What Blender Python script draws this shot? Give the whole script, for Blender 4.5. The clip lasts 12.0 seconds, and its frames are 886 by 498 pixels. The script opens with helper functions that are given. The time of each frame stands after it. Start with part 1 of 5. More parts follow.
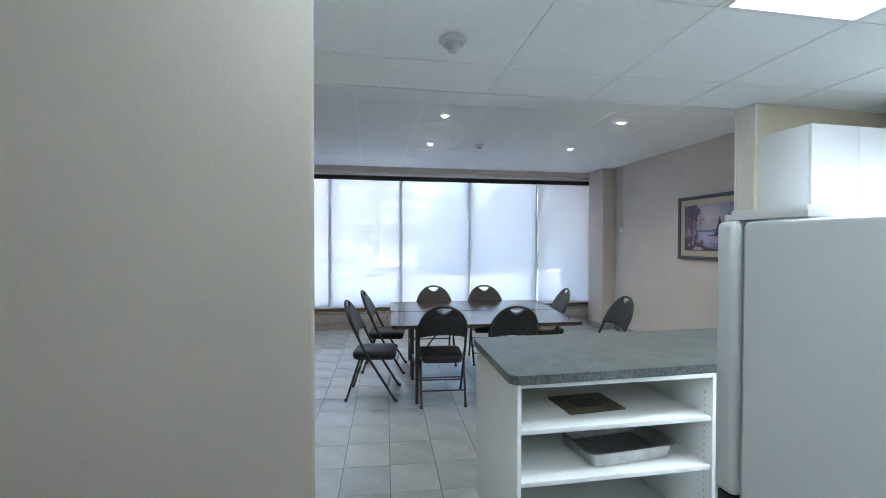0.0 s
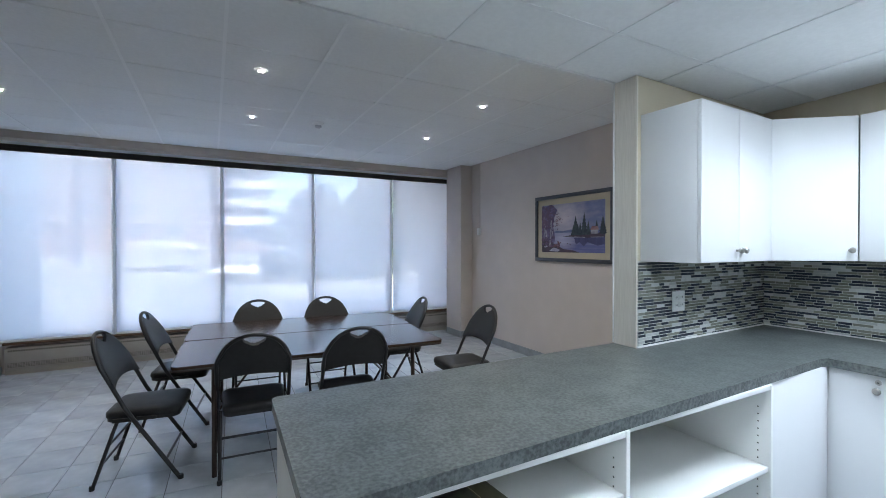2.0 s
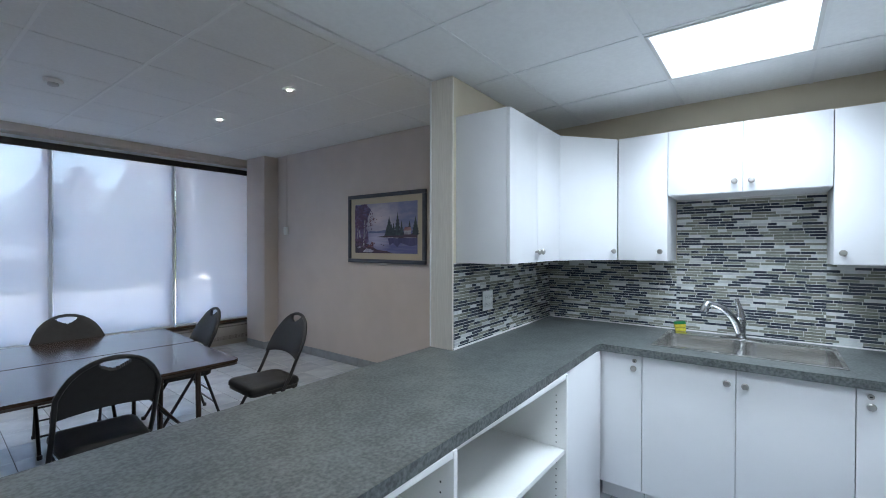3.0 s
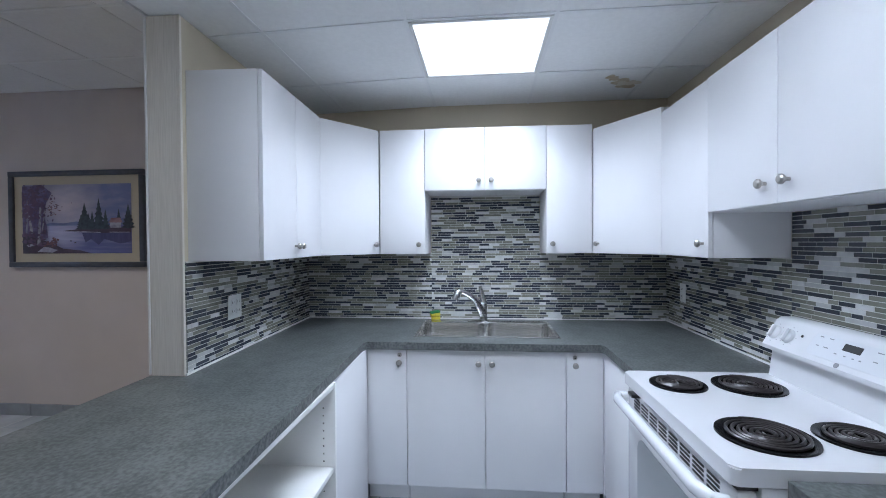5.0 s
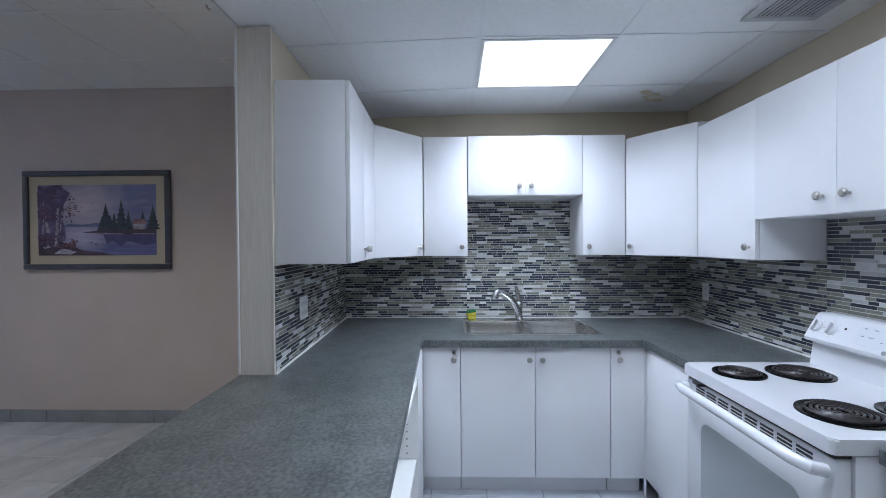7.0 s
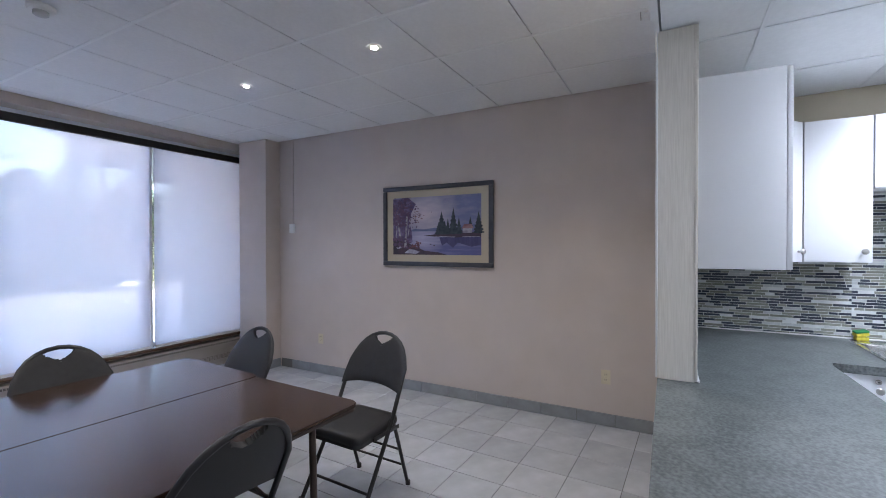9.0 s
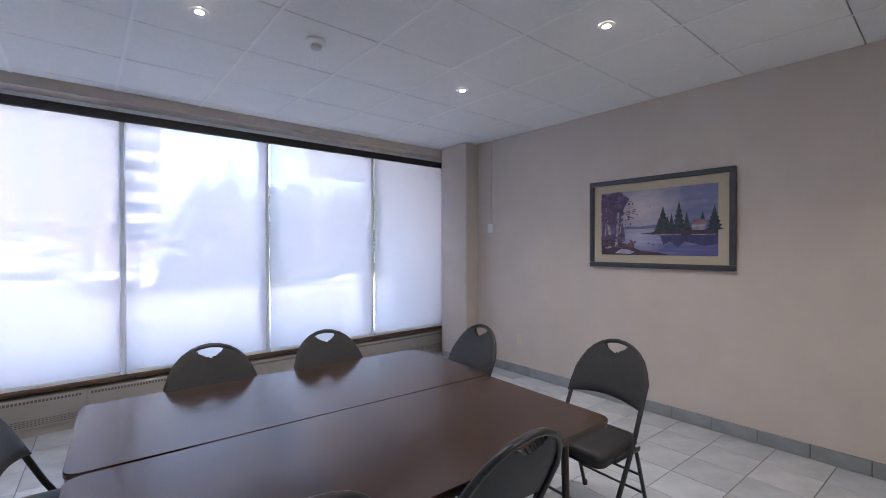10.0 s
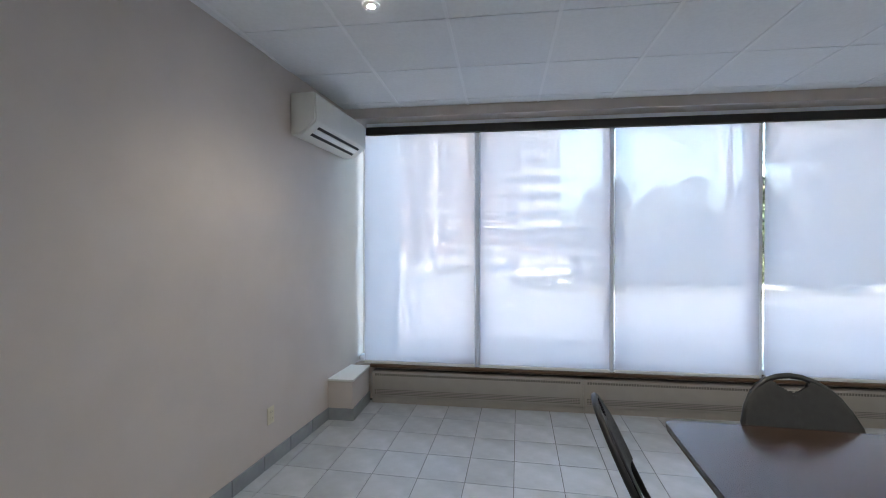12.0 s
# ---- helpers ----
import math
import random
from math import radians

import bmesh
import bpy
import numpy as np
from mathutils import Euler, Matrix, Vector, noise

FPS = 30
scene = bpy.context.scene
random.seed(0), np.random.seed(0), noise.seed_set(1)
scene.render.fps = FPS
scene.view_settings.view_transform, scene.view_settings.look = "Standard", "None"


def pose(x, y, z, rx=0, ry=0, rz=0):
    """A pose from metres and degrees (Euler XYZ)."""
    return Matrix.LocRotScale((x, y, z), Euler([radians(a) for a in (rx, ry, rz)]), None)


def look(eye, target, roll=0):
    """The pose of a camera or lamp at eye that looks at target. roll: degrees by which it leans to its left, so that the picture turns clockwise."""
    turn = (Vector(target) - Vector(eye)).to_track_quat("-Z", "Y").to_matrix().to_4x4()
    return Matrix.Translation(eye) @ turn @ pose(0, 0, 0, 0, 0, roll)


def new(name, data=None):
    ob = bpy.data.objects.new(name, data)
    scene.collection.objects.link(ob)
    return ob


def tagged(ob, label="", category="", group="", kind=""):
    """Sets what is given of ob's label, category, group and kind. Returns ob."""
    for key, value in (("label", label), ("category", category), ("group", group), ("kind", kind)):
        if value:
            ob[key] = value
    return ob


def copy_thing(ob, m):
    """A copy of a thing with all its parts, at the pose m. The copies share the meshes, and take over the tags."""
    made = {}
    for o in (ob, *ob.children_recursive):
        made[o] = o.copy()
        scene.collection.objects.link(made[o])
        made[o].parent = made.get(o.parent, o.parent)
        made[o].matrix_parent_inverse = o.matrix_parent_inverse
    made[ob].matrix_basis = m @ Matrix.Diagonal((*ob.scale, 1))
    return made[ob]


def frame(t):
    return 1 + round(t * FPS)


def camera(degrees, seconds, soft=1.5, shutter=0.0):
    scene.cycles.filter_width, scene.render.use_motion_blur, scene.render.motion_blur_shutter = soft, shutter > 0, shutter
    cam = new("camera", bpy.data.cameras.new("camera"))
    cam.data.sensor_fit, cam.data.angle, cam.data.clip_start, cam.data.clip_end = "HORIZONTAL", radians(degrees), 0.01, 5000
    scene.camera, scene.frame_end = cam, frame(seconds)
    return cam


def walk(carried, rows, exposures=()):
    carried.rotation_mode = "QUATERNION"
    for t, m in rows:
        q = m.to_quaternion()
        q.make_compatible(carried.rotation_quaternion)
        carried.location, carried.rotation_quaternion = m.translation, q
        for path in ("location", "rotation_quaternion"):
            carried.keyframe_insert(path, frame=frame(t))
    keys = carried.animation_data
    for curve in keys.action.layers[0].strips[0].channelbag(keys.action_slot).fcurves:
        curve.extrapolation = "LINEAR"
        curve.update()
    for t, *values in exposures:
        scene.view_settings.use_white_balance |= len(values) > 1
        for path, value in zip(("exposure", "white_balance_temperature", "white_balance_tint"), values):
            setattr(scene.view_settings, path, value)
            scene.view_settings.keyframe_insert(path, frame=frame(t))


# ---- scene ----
cam = camera(91.5, 12.0, soft=0.95)
PATH = [
    (0, (0.043, 0.17, 1.494), (0.384, 2.141, 1.461), 0.1),
    (0.5, (0.132, 0.438, 1.484), (0.477, 2.408, 1.456), 0.0),
    (0.7, (0.168, 0.552, 1.489), (0.529, 2.519, 1.46), 0.0),
    (1, (0.229, 0.684, 1.496), (0.647, 2.639, 1.469), 0.0),
    (1.5, (0.35, 0.857, 1.485), (0.966, 2.759, 1.459), 0.0),
    (2, (0.478, 1.014, 1.472), (1.421, 2.778, 1.455), 0.0),
    (2.5, (0.56, 1.113, 1.478), (1.861, 2.632, 1.457), -0.0),
    (3, (0.621, 1.216, 1.481), (2.214, 2.425, 1.464), 0.1),
    (3.5, (0.644, 1.271, 1.486), (2.447, 2.136, 1.468), -0.1),
    (5.5, (0.869, 1.397, 1.45), (2.867, 1.482, 1.422), -0.4),
    (6, (0.845, 1.471, 1.456), (2.845, 1.506, 1.43), -0.4),
    (6.5, (0.784, 1.621, 1.468), (2.784, 1.644, 1.44), -0.4),
    (8.5, (0.448, 2.449, 1.48), (2.353, 3.057, 1.455), -0.1),
    (9, (0.442, 2.662, 1.486), (2.204, 3.607, 1.467), -0.1),
    (9.5, (0.423, 2.855, 1.49), (1.968, 4.124, 1.467), -0.1),
    (10, (0.333, 3.039, 1.474), (1.616, 4.574, 1.459), -0.1),
    (10.5, (0.195, 3.219, 1.484), (1.175, 4.963, 1.467), -0.1),
    (11, (0.021, 3.338, 1.489), (0.644, 5.238, 1.469), -0.1),
    (11.5, (-0.167, 3.507, 1.490), (0.029, 5.498, 1.474), 0.0),
    (12, (-0.376, 3.654, 1.480), (-0.646, 5.636, 1.472), 0.1),
]
EXPOSURES = [
    (0.0, 4.85, 6400, -4),
    (1.0, 4.79, 6350, -2),
    (2.0, 4.54, 6300, 0),
    (3.0, 4.25, 6250, 1),
    (3.5, 4.2, 6250, 4),
    (6.5, 3.97, 6150, 8),
    (8.5, 4.36, 6200, 9),
    (9.5, 4.8, 6450, 11),
    (10.5, 4.75, 6700, 9),
    (11.5, 4.62, 6850, 5),
    (12.0, 4.55, 6850, 1),
]
walk(cam, [(t, look(eye, target, roll)) for t, eye, target, roll in PATH], EXPOSURES)

# ---- light ----
world = bpy.data.worlds.new("sky")
scene.world = world
world.use_nodes = True
wn, wl = world.node_tree.nodes, world.node_tree.links
sky = wn.new("ShaderNodeTexSky")
sky.sky_type, sky.sun_disc = "NISHITA", False
sky.sun_elevation, sky.sun_rotation = radians(38), radians(200)
sky.dust_density, sky.air_density, sky.ozone_density = 5.0, 1.0, 1.0
pale = wn.new("ShaderNodeHueSaturation")
pale.inputs["Saturation"].default_value = 0.95
wl.new(sky.outputs[0], pale.inputs["Color"]); wl.new(pale.outputs[0], wn["Background"].inputs[0])
wn["Background"].inputs[1].default_value = 0.112

sun = new("sun", bpy.data.lights.new("sun", "SUN"))
sun.data.energy, sun.data.angle, sun.data.color = 0.3, radians(20), (1.0, 0.96, 0.9)
sun.matrix_world = look((0, 0, 0), (-0.3, 0.75, -0.62))


# ---- materials ----
def mat(name, color, rough=0.5, metal=0.0, var=0.0, scale=8.0, bump=0.0, bscale=120.0, stretch=(1, 1, 1), second=None, spec=0.5, coat=0.0, rvar=0.08, edges=(0.55, 0.9)):
    """A principled material whose colour varies at two scales, with fine relief."""
    m = bpy.data.materials.new(name)
    m.use_nodes = True
    n, l = m.node_tree.nodes, m.node_tree.links
    b = n["Principled BSDF"]
    b.inputs["Base Color"].default_value = (*color, 1)
    b.inputs["Roughness"].default_value = rough
    b.inputs["Metallic"].default_value = metal
    b.inputs["Specular IOR Level"].default_value = spec
    b.inputs["Coat Weight"].default_value = coat
    tc = n.new("ShaderNodeTexCoord")
    mp = n.new("ShaderNodeMapping")
    mp.inputs["Scale"].default_value = stretch
    l.new(tc.outputs["Object"], mp.inputs[0])
    if var > 0:
        big, fine = n.new("ShaderNodeTexNoise"), n.new("ShaderNodeTexNoise")
        big.inputs["Scale"].default_value, fine.inputs["Scale"].default_value = scale * 0.15, scale
        big.inputs["Detail"].default_value, fine.inputs["Detail"].default_value = 3, 6
        l.new(mp.outputs[0], big.inputs[0]); l.new(mp.outputs[0], fine.inputs[0])
        add = n.new("ShaderNodeMath"); add.operation = "MULTIPLY_ADD"
        add.inputs[1].default_value = 0.45
        l.new(big.outputs[0], add.inputs[0]); l.new(fine.outputs[0], add.inputs[2])
        ramp = n.new("ShaderNodeValToRGB")
        c2 = second or tuple(c * (1 - var) for c in color)
        c1 = color if second else tuple(min(1, c * (1 + var * 0.5)) for c in color)
        ramp.color_ramp.elements[0].position, ramp.color_ramp.elements[0].color = edges[0], (*c2, 1)
        ramp.color_ramp.elements[1].position, ramp.color_ramp.elements[1].color = edges[1], (*c1, 1)
        l.new(add.outputs[0], ramp.inputs[0]); l.new(ramp.outputs[0], b.inputs["Base Color"])
        rr = n.new("ShaderNodeMapRange")
        rr.inputs[3].default_value, rr.inputs[4].default_value = max(0.03, rough - rvar), min(1, rough + rvar)
        l.new(fine.outputs[0], rr.inputs[0]); l.new(rr.outputs[0], b.inputs["Roughness"])
    if bump > 0:
        t = n.new("ShaderNodeTexNoise")
        t.inputs["Scale"].default_value, t.inputs["Detail"].default_value = bscale, 4
        l.new(mp.outputs[0], t.inputs[0])
        bp = n.new("ShaderNodeBump")
        bp.inputs["Strength"].default_value, bp.inputs["Distance"].default_value = bump, 0.002
        l.new(t.outputs[0], bp.inputs["Height"]); l.new(bp.outputs[0], b.inputs["Normal"])
    return m


def emit(name, color, strength):
    m = bpy.data.materials.new(name)
    m.use_nodes = True
    b = m.node_tree.nodes["Principled BSDF"]
    b.inputs["Base Color"].default_value = (0.8, 0.8, 0.8, 1)
    b.inputs["Emission Color"].default_value = (*color, 1)
    b.inputs["Emission Strength"].default_value = strength
    return m


def random_palette(name, island, stops, rough, bump=0.1, spread=0.15, scale=30):
    """Pieces that differ one by one: constant colour stops picked by each piece's random number, with mottling."""
    m = mat(name, (0.5, 0.5, 0.5), rough, bump=bump, bscale=60)
    n, l = m.node_tree.nodes, m.node_tree.links
    b = n["Principled BSDF"]
    src = n.new("ShaderNodeNewGeometry").outputs["Random Per Island"] if island else n.new("ShaderNodeObjectInfo").outputs["Random"]
    ramp = n.new("ShaderNodeValToRGB")
    cr = ramp.color_ramp
    cr.interpolation = "CONSTANT"
    for i, (p, c) in enumerate(stops):
        e = cr.elements[i] if i < 2 else cr.elements.new(p)
        e.position, e.color = p, (*c, 1)
    l.new(src, ramp.inputs[0])
    nz = n.new("ShaderNodeTexNoise")
    nz.inputs["Scale"].default_value, nz.inputs["Detail"].default_value = scale, 6
    mixn = n.new("ShaderNodeMix"); mixn.data_type, mixn.blend_type = "RGBA", "MULTIPLY"
    mixn.inputs[0].default_value = 1.0
    g = n.new("ShaderNodeMapRange")
    g.inputs[3].default_value, g.inputs[4].default_value = 1 - spread, 1 + spread
    tc = n.new("ShaderNodeTexCoord")
    l.new(tc.outputs["Object"], nz.inputs[0]); l.new(nz.outputs[0], g.inputs[0])
    l.new(ramp.outputs[0], mixn.inputs[6]); l.new(g.outputs[0], mixn.inputs[7]); l.new(mixn.outputs[2], b.inputs["Base Color"])
    return m


M_DINING = mat("dining_wall_paint", (0.59, 0.525, 0.485), 0.6, var=0.05, scale=3, bump=0.15, bscale=90)
M_KITCHEN = mat("kitchen_wall_paint", (0.62, 0.55, 0.42), 0.6, var=0.05, scale=3, bump=0.15, bscale=90)
M_VINYL = mat("grained_wall_vinyl", (0.76, 0.71, 0.63), 0.5, var=0.10, scale=30, bump=0.12, bscale=60, stretch=(6, 6, 0.30), second=(0.67, 0.62, 0.54))
M_NEARWALL = mat("smooth_wall_paint", (0.48, 0.435, 0.38), 0.45, var=0.05, scale=3, bump=0.2, bscale=140)
M_TRIM = mat("white_corner_trim", (0.78, 0.78, 0.76), 0.4)
M_CEIL = mat("ceiling_tile", (0.82, 0.83, 0.83), 0.85, var=0.03, scale=40, bump=0.25, bscale=150)
# same tile as M_CEIL; the kitchen's brighter light is put into a whiter colour
M_CEIL_K = mat("brightened_ceiling_tile", (0.90, 0.91, 0.905), 0.85, var=0.03, scale=40, bump=0.25, bscale=150)
M_TBAR = mat("ceiling_grid_paint", (0.86, 0.87, 0.87), 0.5)
M_STAIN = mat("ceiling_water_stain", (0.74, 0.68, 0.56), 0.85, var=0.35, scale=16, second=(0.56, 0.45, 0.31))
M_STAIN_PALE = mat("pale_water_stain", (0.80, 0.77, 0.69), 0.85, var=0.25, scale=14, second=(0.76, 0.70, 0.59))
M_TILE_STOPS = [(0.0, (0.43, 0.455, 0.49)), (0.2, (0.49, 0.515, 0.55)), (0.45, (0.45, 0.475, 0.51)), (0.7, (0.50, 0.525, 0.56)), (0.88, (0.465, 0.49, 0.52))]
M_FLOORTILE = random_palette("floor_tile", False, M_TILE_STOPS, 0.16, 0.08, 0.32, 5)
M_FLOORTILE_FAR = random_palette("floor_tile_joined", True, M_TILE_STOPS, 0.16, 0.08, 0.32, 5)
M_GROUT = mat("floor_grout", (0.15, 0.15, 0.15), 0.9, var=0.1)
M_BASE = mat("grey_tile_skirting", (0.27, 0.29, 0.31), 0.4, var=0.12, scale=10)
M_LAM = mat("green_grey_laminate", (0.145, 0.160, 0.155), 0.36, var=0.3, scale=84, second=(0.045, 0.051, 0.052), bump=0.03, bscale=200, rvar=0.03, spec=0.75, edges=(0.56, 0.89))
M_WHITE = mat("white_melamine", (0.76, 0.76, 0.77), 0.35, var=0.02, scale=4)
M_SHELF = mat("white_shelf_board", (0.80, 0.80, 0.78), 0.4, var=0.03, scale=4)
M_NICKEL = mat("brushed_nickel", (0.40, 0.385, 0.36), 0.36, 1.0)
M_STEEL = mat("brushed_steel", (0.42, 0.42, 0.42), 0.36, 1.0, var=0.1, scale=60, stretch=(0.1, 1, 1))
M_PAN = mat("dull_aluminium", (0.50, 0.50, 0.49), 0.38, 1.0, var=0.2, scale=20, bump=0.2, bscale=60)
M_SINK = mat("sink_steel", (0.74, 0.73, 0.71), 0.25, 1.0, var=0.10, scale=40, stretch=(1, 0.1, 1), rvar=0.03)
M_CHROME = mat("chrome", (0.50, 0.50, 0.51), 0.16, 1.0)
M_ENAMEL = mat("white_enamel", (0.72, 0.73, 0.75), 0.15, coat=0.4)
M_FRIDGE = mat("textured_white_enamel", (0.74, 0.76, 0.77), 0.4, bump=0.2, bscale=420, var=0.02, scale=5)
M_GASKET = mat("grey_gasket", (0.55, 0.56, 0.57), 0.6)
M_COIL = mat("black_burner_coil", (0.030, 0.025, 0.025), 0.30, spec=0.5)
M_DRIP = mat("black_drip_pan", (0.008, 0.008, 0.009), 0.2, spec=0.25)
M_OVENGLASS = mat("grey_oven_glass", (0.42, 0.45, 0.46), 0.08, spec=0.6)
M_BLACK = mat("black_plastic", (0.015, 0.015, 0.016), 0.4)
M_PRINT = mat("grey_print", (0.25, 0.26, 0.28), 0.6)
M_PLASTIC = mat("white_plastic", (0.78, 0.79, 0.78), 0.35)
M_CREAM = mat("cream_plastic", (0.66, 0.60, 0.45), 0.4)
M_CHAIRV = mat("charcoal_vinyl", (0.020, 0.020, 0.022), 0.50, spec=0.38, var=0.2, scale=30, bump=0.35, bscale=260)
M_CHAIRM = mat("charcoal_powder_coat", (0.015, 0.015, 0.017), 0.38, bump=0.05)
M_TABLE = mat("walnut_laminate", (0.056, 0.032, 0.023), 0.19, var=0.4, scale=26, second=(0.028, 0.016, 0.011), stretch=(0.07, 3.4, 4), rvar=0.01, spec=0.65)
M_TABLEEDGE = mat("dark_brown_edge", (0.030, 0.018, 0.014), 0.4)
M_WOODSILL = mat("brown_wood_sill", (0.12, 0.065, 0.035), 0.45, var=0.3, scale=8, stretch=(0.5, 8, 8))
M_HEATER = mat("beige_heater_enamel", (0.36, 0.335, 0.31), 0.45, var=0.05)
M_SLOT = mat("brown_shade_slot", (0.13, 0.12, 0.11), 0.7)
M_DARK = mat("dark_slot", (0.03, 0.03, 0.03), 0.7)
M_ALU = mat("window_aluminium", (0.80, 0.84, 0.92), 0.35)
M_CASSETTE = mat("black_blind_cassette", (0.02, 0.018, 0.02), 0.4)
M_RED = mat("red_enamel", (0.42, 0.015, 0.015), 0.2, coat=0.3)
M_LABEL = mat("white_label", (0.75, 0.75, 0.73), 0.5)
M_BLUE = mat("blue_plastic", (0.03, 0.10, 0.55), 0.4)
M_GREEN = mat("green_scourer", (0.02, 0.16, 0.05), 0.9)
M_YELLOW = mat("yellow_sponge", (0.55, 0.47, 0.05), 0.9, var=0.2, scale=60)
M_MATCARD = mat("olive_placemat", (0.12, 0.105, 0.06), 0.4, var=0.15, scale=10)
M_MATPRINT = mat("green_print", (0.06, 0.065, 0.045), 0.4, var=0.5, scale=40)
M_MATLINE = mat("cream_line", (0.50, 0.46, 0.33), 0.5)
M_FRAME = mat("blue_grey_picture_frame", (0.060, 0.068, 0.088), 0.4, var=0.2, scale=20)
M_MATBOARD = mat("cream_mat_board", (0.50, 0.44, 0.33), 0.8, bump=0.2)
M_LENS = emit("lit_panel", (0.77, 0.84, 1.0), 0.16)
M_LENS_OLD = emit("lit_panel_weaker", (0.77, 0.84, 1.0), 1.15)
M_LENS_HALL = emit("lit_panel_dim", (0.77, 0.84, 1.0), 0.72)
M_LAMP = emit("lit_downlight", (1.0, 0.94, 0.92), 22.0)


def blind_fabric():
    m = bpy.data.materials.new("screen_blind_fabric")
    m.use_nodes = True
    n, l = m.node_tree.nodes, m.node_tree.links
    out = n["Material Output"]
    n.remove(n["Principled BSDF"])
    tr, tl, df = n.new("ShaderNodeBsdfTransparent"), n.new("ShaderNodeBsdfTranslucent"), n.new("ShaderNodeBsdfDiffuse")
    tl.inputs[0].default_value = (0.745, 0.75, 0.82, 1)
    tr.inputs[0].default_value = (0.96, 0.96, 1.0, 1)
    df.inputs[0].default_value = (0.70, 0.70, 0.78, 1)
    a, b = n.new("ShaderNodeMixShader"), n.new("ShaderNodeMixShader")
    a.inputs[0].default_value = 0.26
    l.new(tl.outputs[0], a.inputs[1]); l.new(df.outputs[0], a.inputs[2])
    nz = n.new("ShaderNodeTexNoise"); nz.inputs["Scale"].default_value = 3
    mr = n.new("ShaderNodeMapRange"); mr.inputs[3].default_value, mr.inputs[4].default_value = 0.25, 0.29
    l.new(nz.outputs[0], mr.inputs[0]); l.new(mr.outputs[0], b.inputs[0])
    l.new(a.outputs[0], b.inputs[1]); l.new(tr.outputs[0], b.inputs[2])
    l.new(b.outputs[0], out.inputs[0])
    return m


def clear_glass():
    m = bpy.data.materials.new("window_glass")
    m.use_nodes = True
    n, l = m.node_tree.nodes, m.node_tree.links
    n.remove(n["Principled BSDF"])
    tr, gl, mx, fr = n.new("ShaderNodeBsdfTransparent"), n.new("ShaderNodeBsdfGlossy"), n.new("ShaderNodeMixShader"), n.new("ShaderNodeFresnel")
    tr.inputs[0].default_value = (0.93, 0.95, 0.95, 1)
    gl.inputs["Roughness"].default_value = 0.0
    l.new(fr.outputs[0], mx.inputs[0]); l.new(tr.outputs[0], mx.inputs[1]); l.new(gl.outputs[0], mx.inputs[2])
    l.new(mx.outputs[0], n["Material Output"].inputs[0])
    return m


M_BLIND, M_GLASS = blind_fabric(), clear_glass()


# ---- mesh helpers ----
def box(bm, x0, x1, y0, y1, z0, z1, bevel=0.0, seg=2):
    g = bmesh.ops.create_cube(bm, size=1.0)
    vs = g["verts"]
    for v in vs:
        v.co = Vector(((x0 + x1) / 2 + v.co.x * (x1 - x0), (y0 + y1) / 2 + v.co.y * (y1 - y0), (z0 + z1) / 2 + v.co.z * (z1 - z0)))
    if bevel > 0:
        es = list({e for v in vs for e in v.link_edges})
        bmesh.ops.bevel(bm, geom=es, offset=bevel, segments=seg, affect="EDGES", profile=0.5)
    return bm


def prism(bm, pts, z0, z1, bevel=0.0):
    """A plate with the outline pts, from z0 to z1."""
    lo = [bm.verts.new((x, y, z0)) for x, y in pts]
    hi = [bm.verts.new((x, y, z1)) for x, y in pts]
    k = len(pts)
    top = bm.faces.new(hi)
    bm.faces.new(lo[::-1])
    for i in range(k):
        bm.faces.new((lo[i], lo[(i + 1) % k], hi[(i + 1) % k], hi[i]))
    if bevel > 0:
        bmesh.ops.bevel(bm, geom=list(top.edges), offset=bevel, segments=2, affect="EDGES")
    return bm


def rounded(x0, x1, y0, y1, r, seg=6):
    pts = []
    for cx, cy, a0 in ((x1 - r, y1 - r, 0), (x0 + r, y1 - r, 90), (x0 + r, y0 + r, 180), (x1 - r, y0 + r, 270)):
        pts += [(cx + r * math.cos(radians(a0 + 90 * i / seg)), cy + r * math.sin(radians(a0 + 90 * i / seg))) for i in range(seg + 1)]
    return pts


def tube(bm, path, r, seg=10, closed=False):
    """A round tube along the points of path."""
    path = [Vector(p) for p in path]
    rings, k = [], len(path)
    side = None
    for i, p in enumerate(path):
        a, b = path[(i - 1) % k if closed else max(0, i - 1)], path[(i + 1) % k if closed else min(k - 1, i + 1)]
        d = (b - a).normalized()
        if side is None:
            side = d.orthogonal().normalized()
        side = (side - d * side.dot(d)).normalized()
        up = d.cross(side)
        rr = r[i] if isinstance(r, (list, tuple)) else r
        rings.append([bm.verts.new(p + rr * (math.cos(2 * math.pi * j / seg) * side + math.sin(2 * math.pi * j / seg) * up)) for j in range(seg)])
    for i in range(k if closed else k - 1):
        q, w = rings[i], rings[(i + 1) % k]
        for j in range(seg):
            bm.faces.new((q[j], q[(j + 1) % seg], w[(j + 1) % seg], w[j]))
    if not closed:
        bm.faces.new(rings[0][::-1]); bm.faces.new(rings[-1])
    return bm


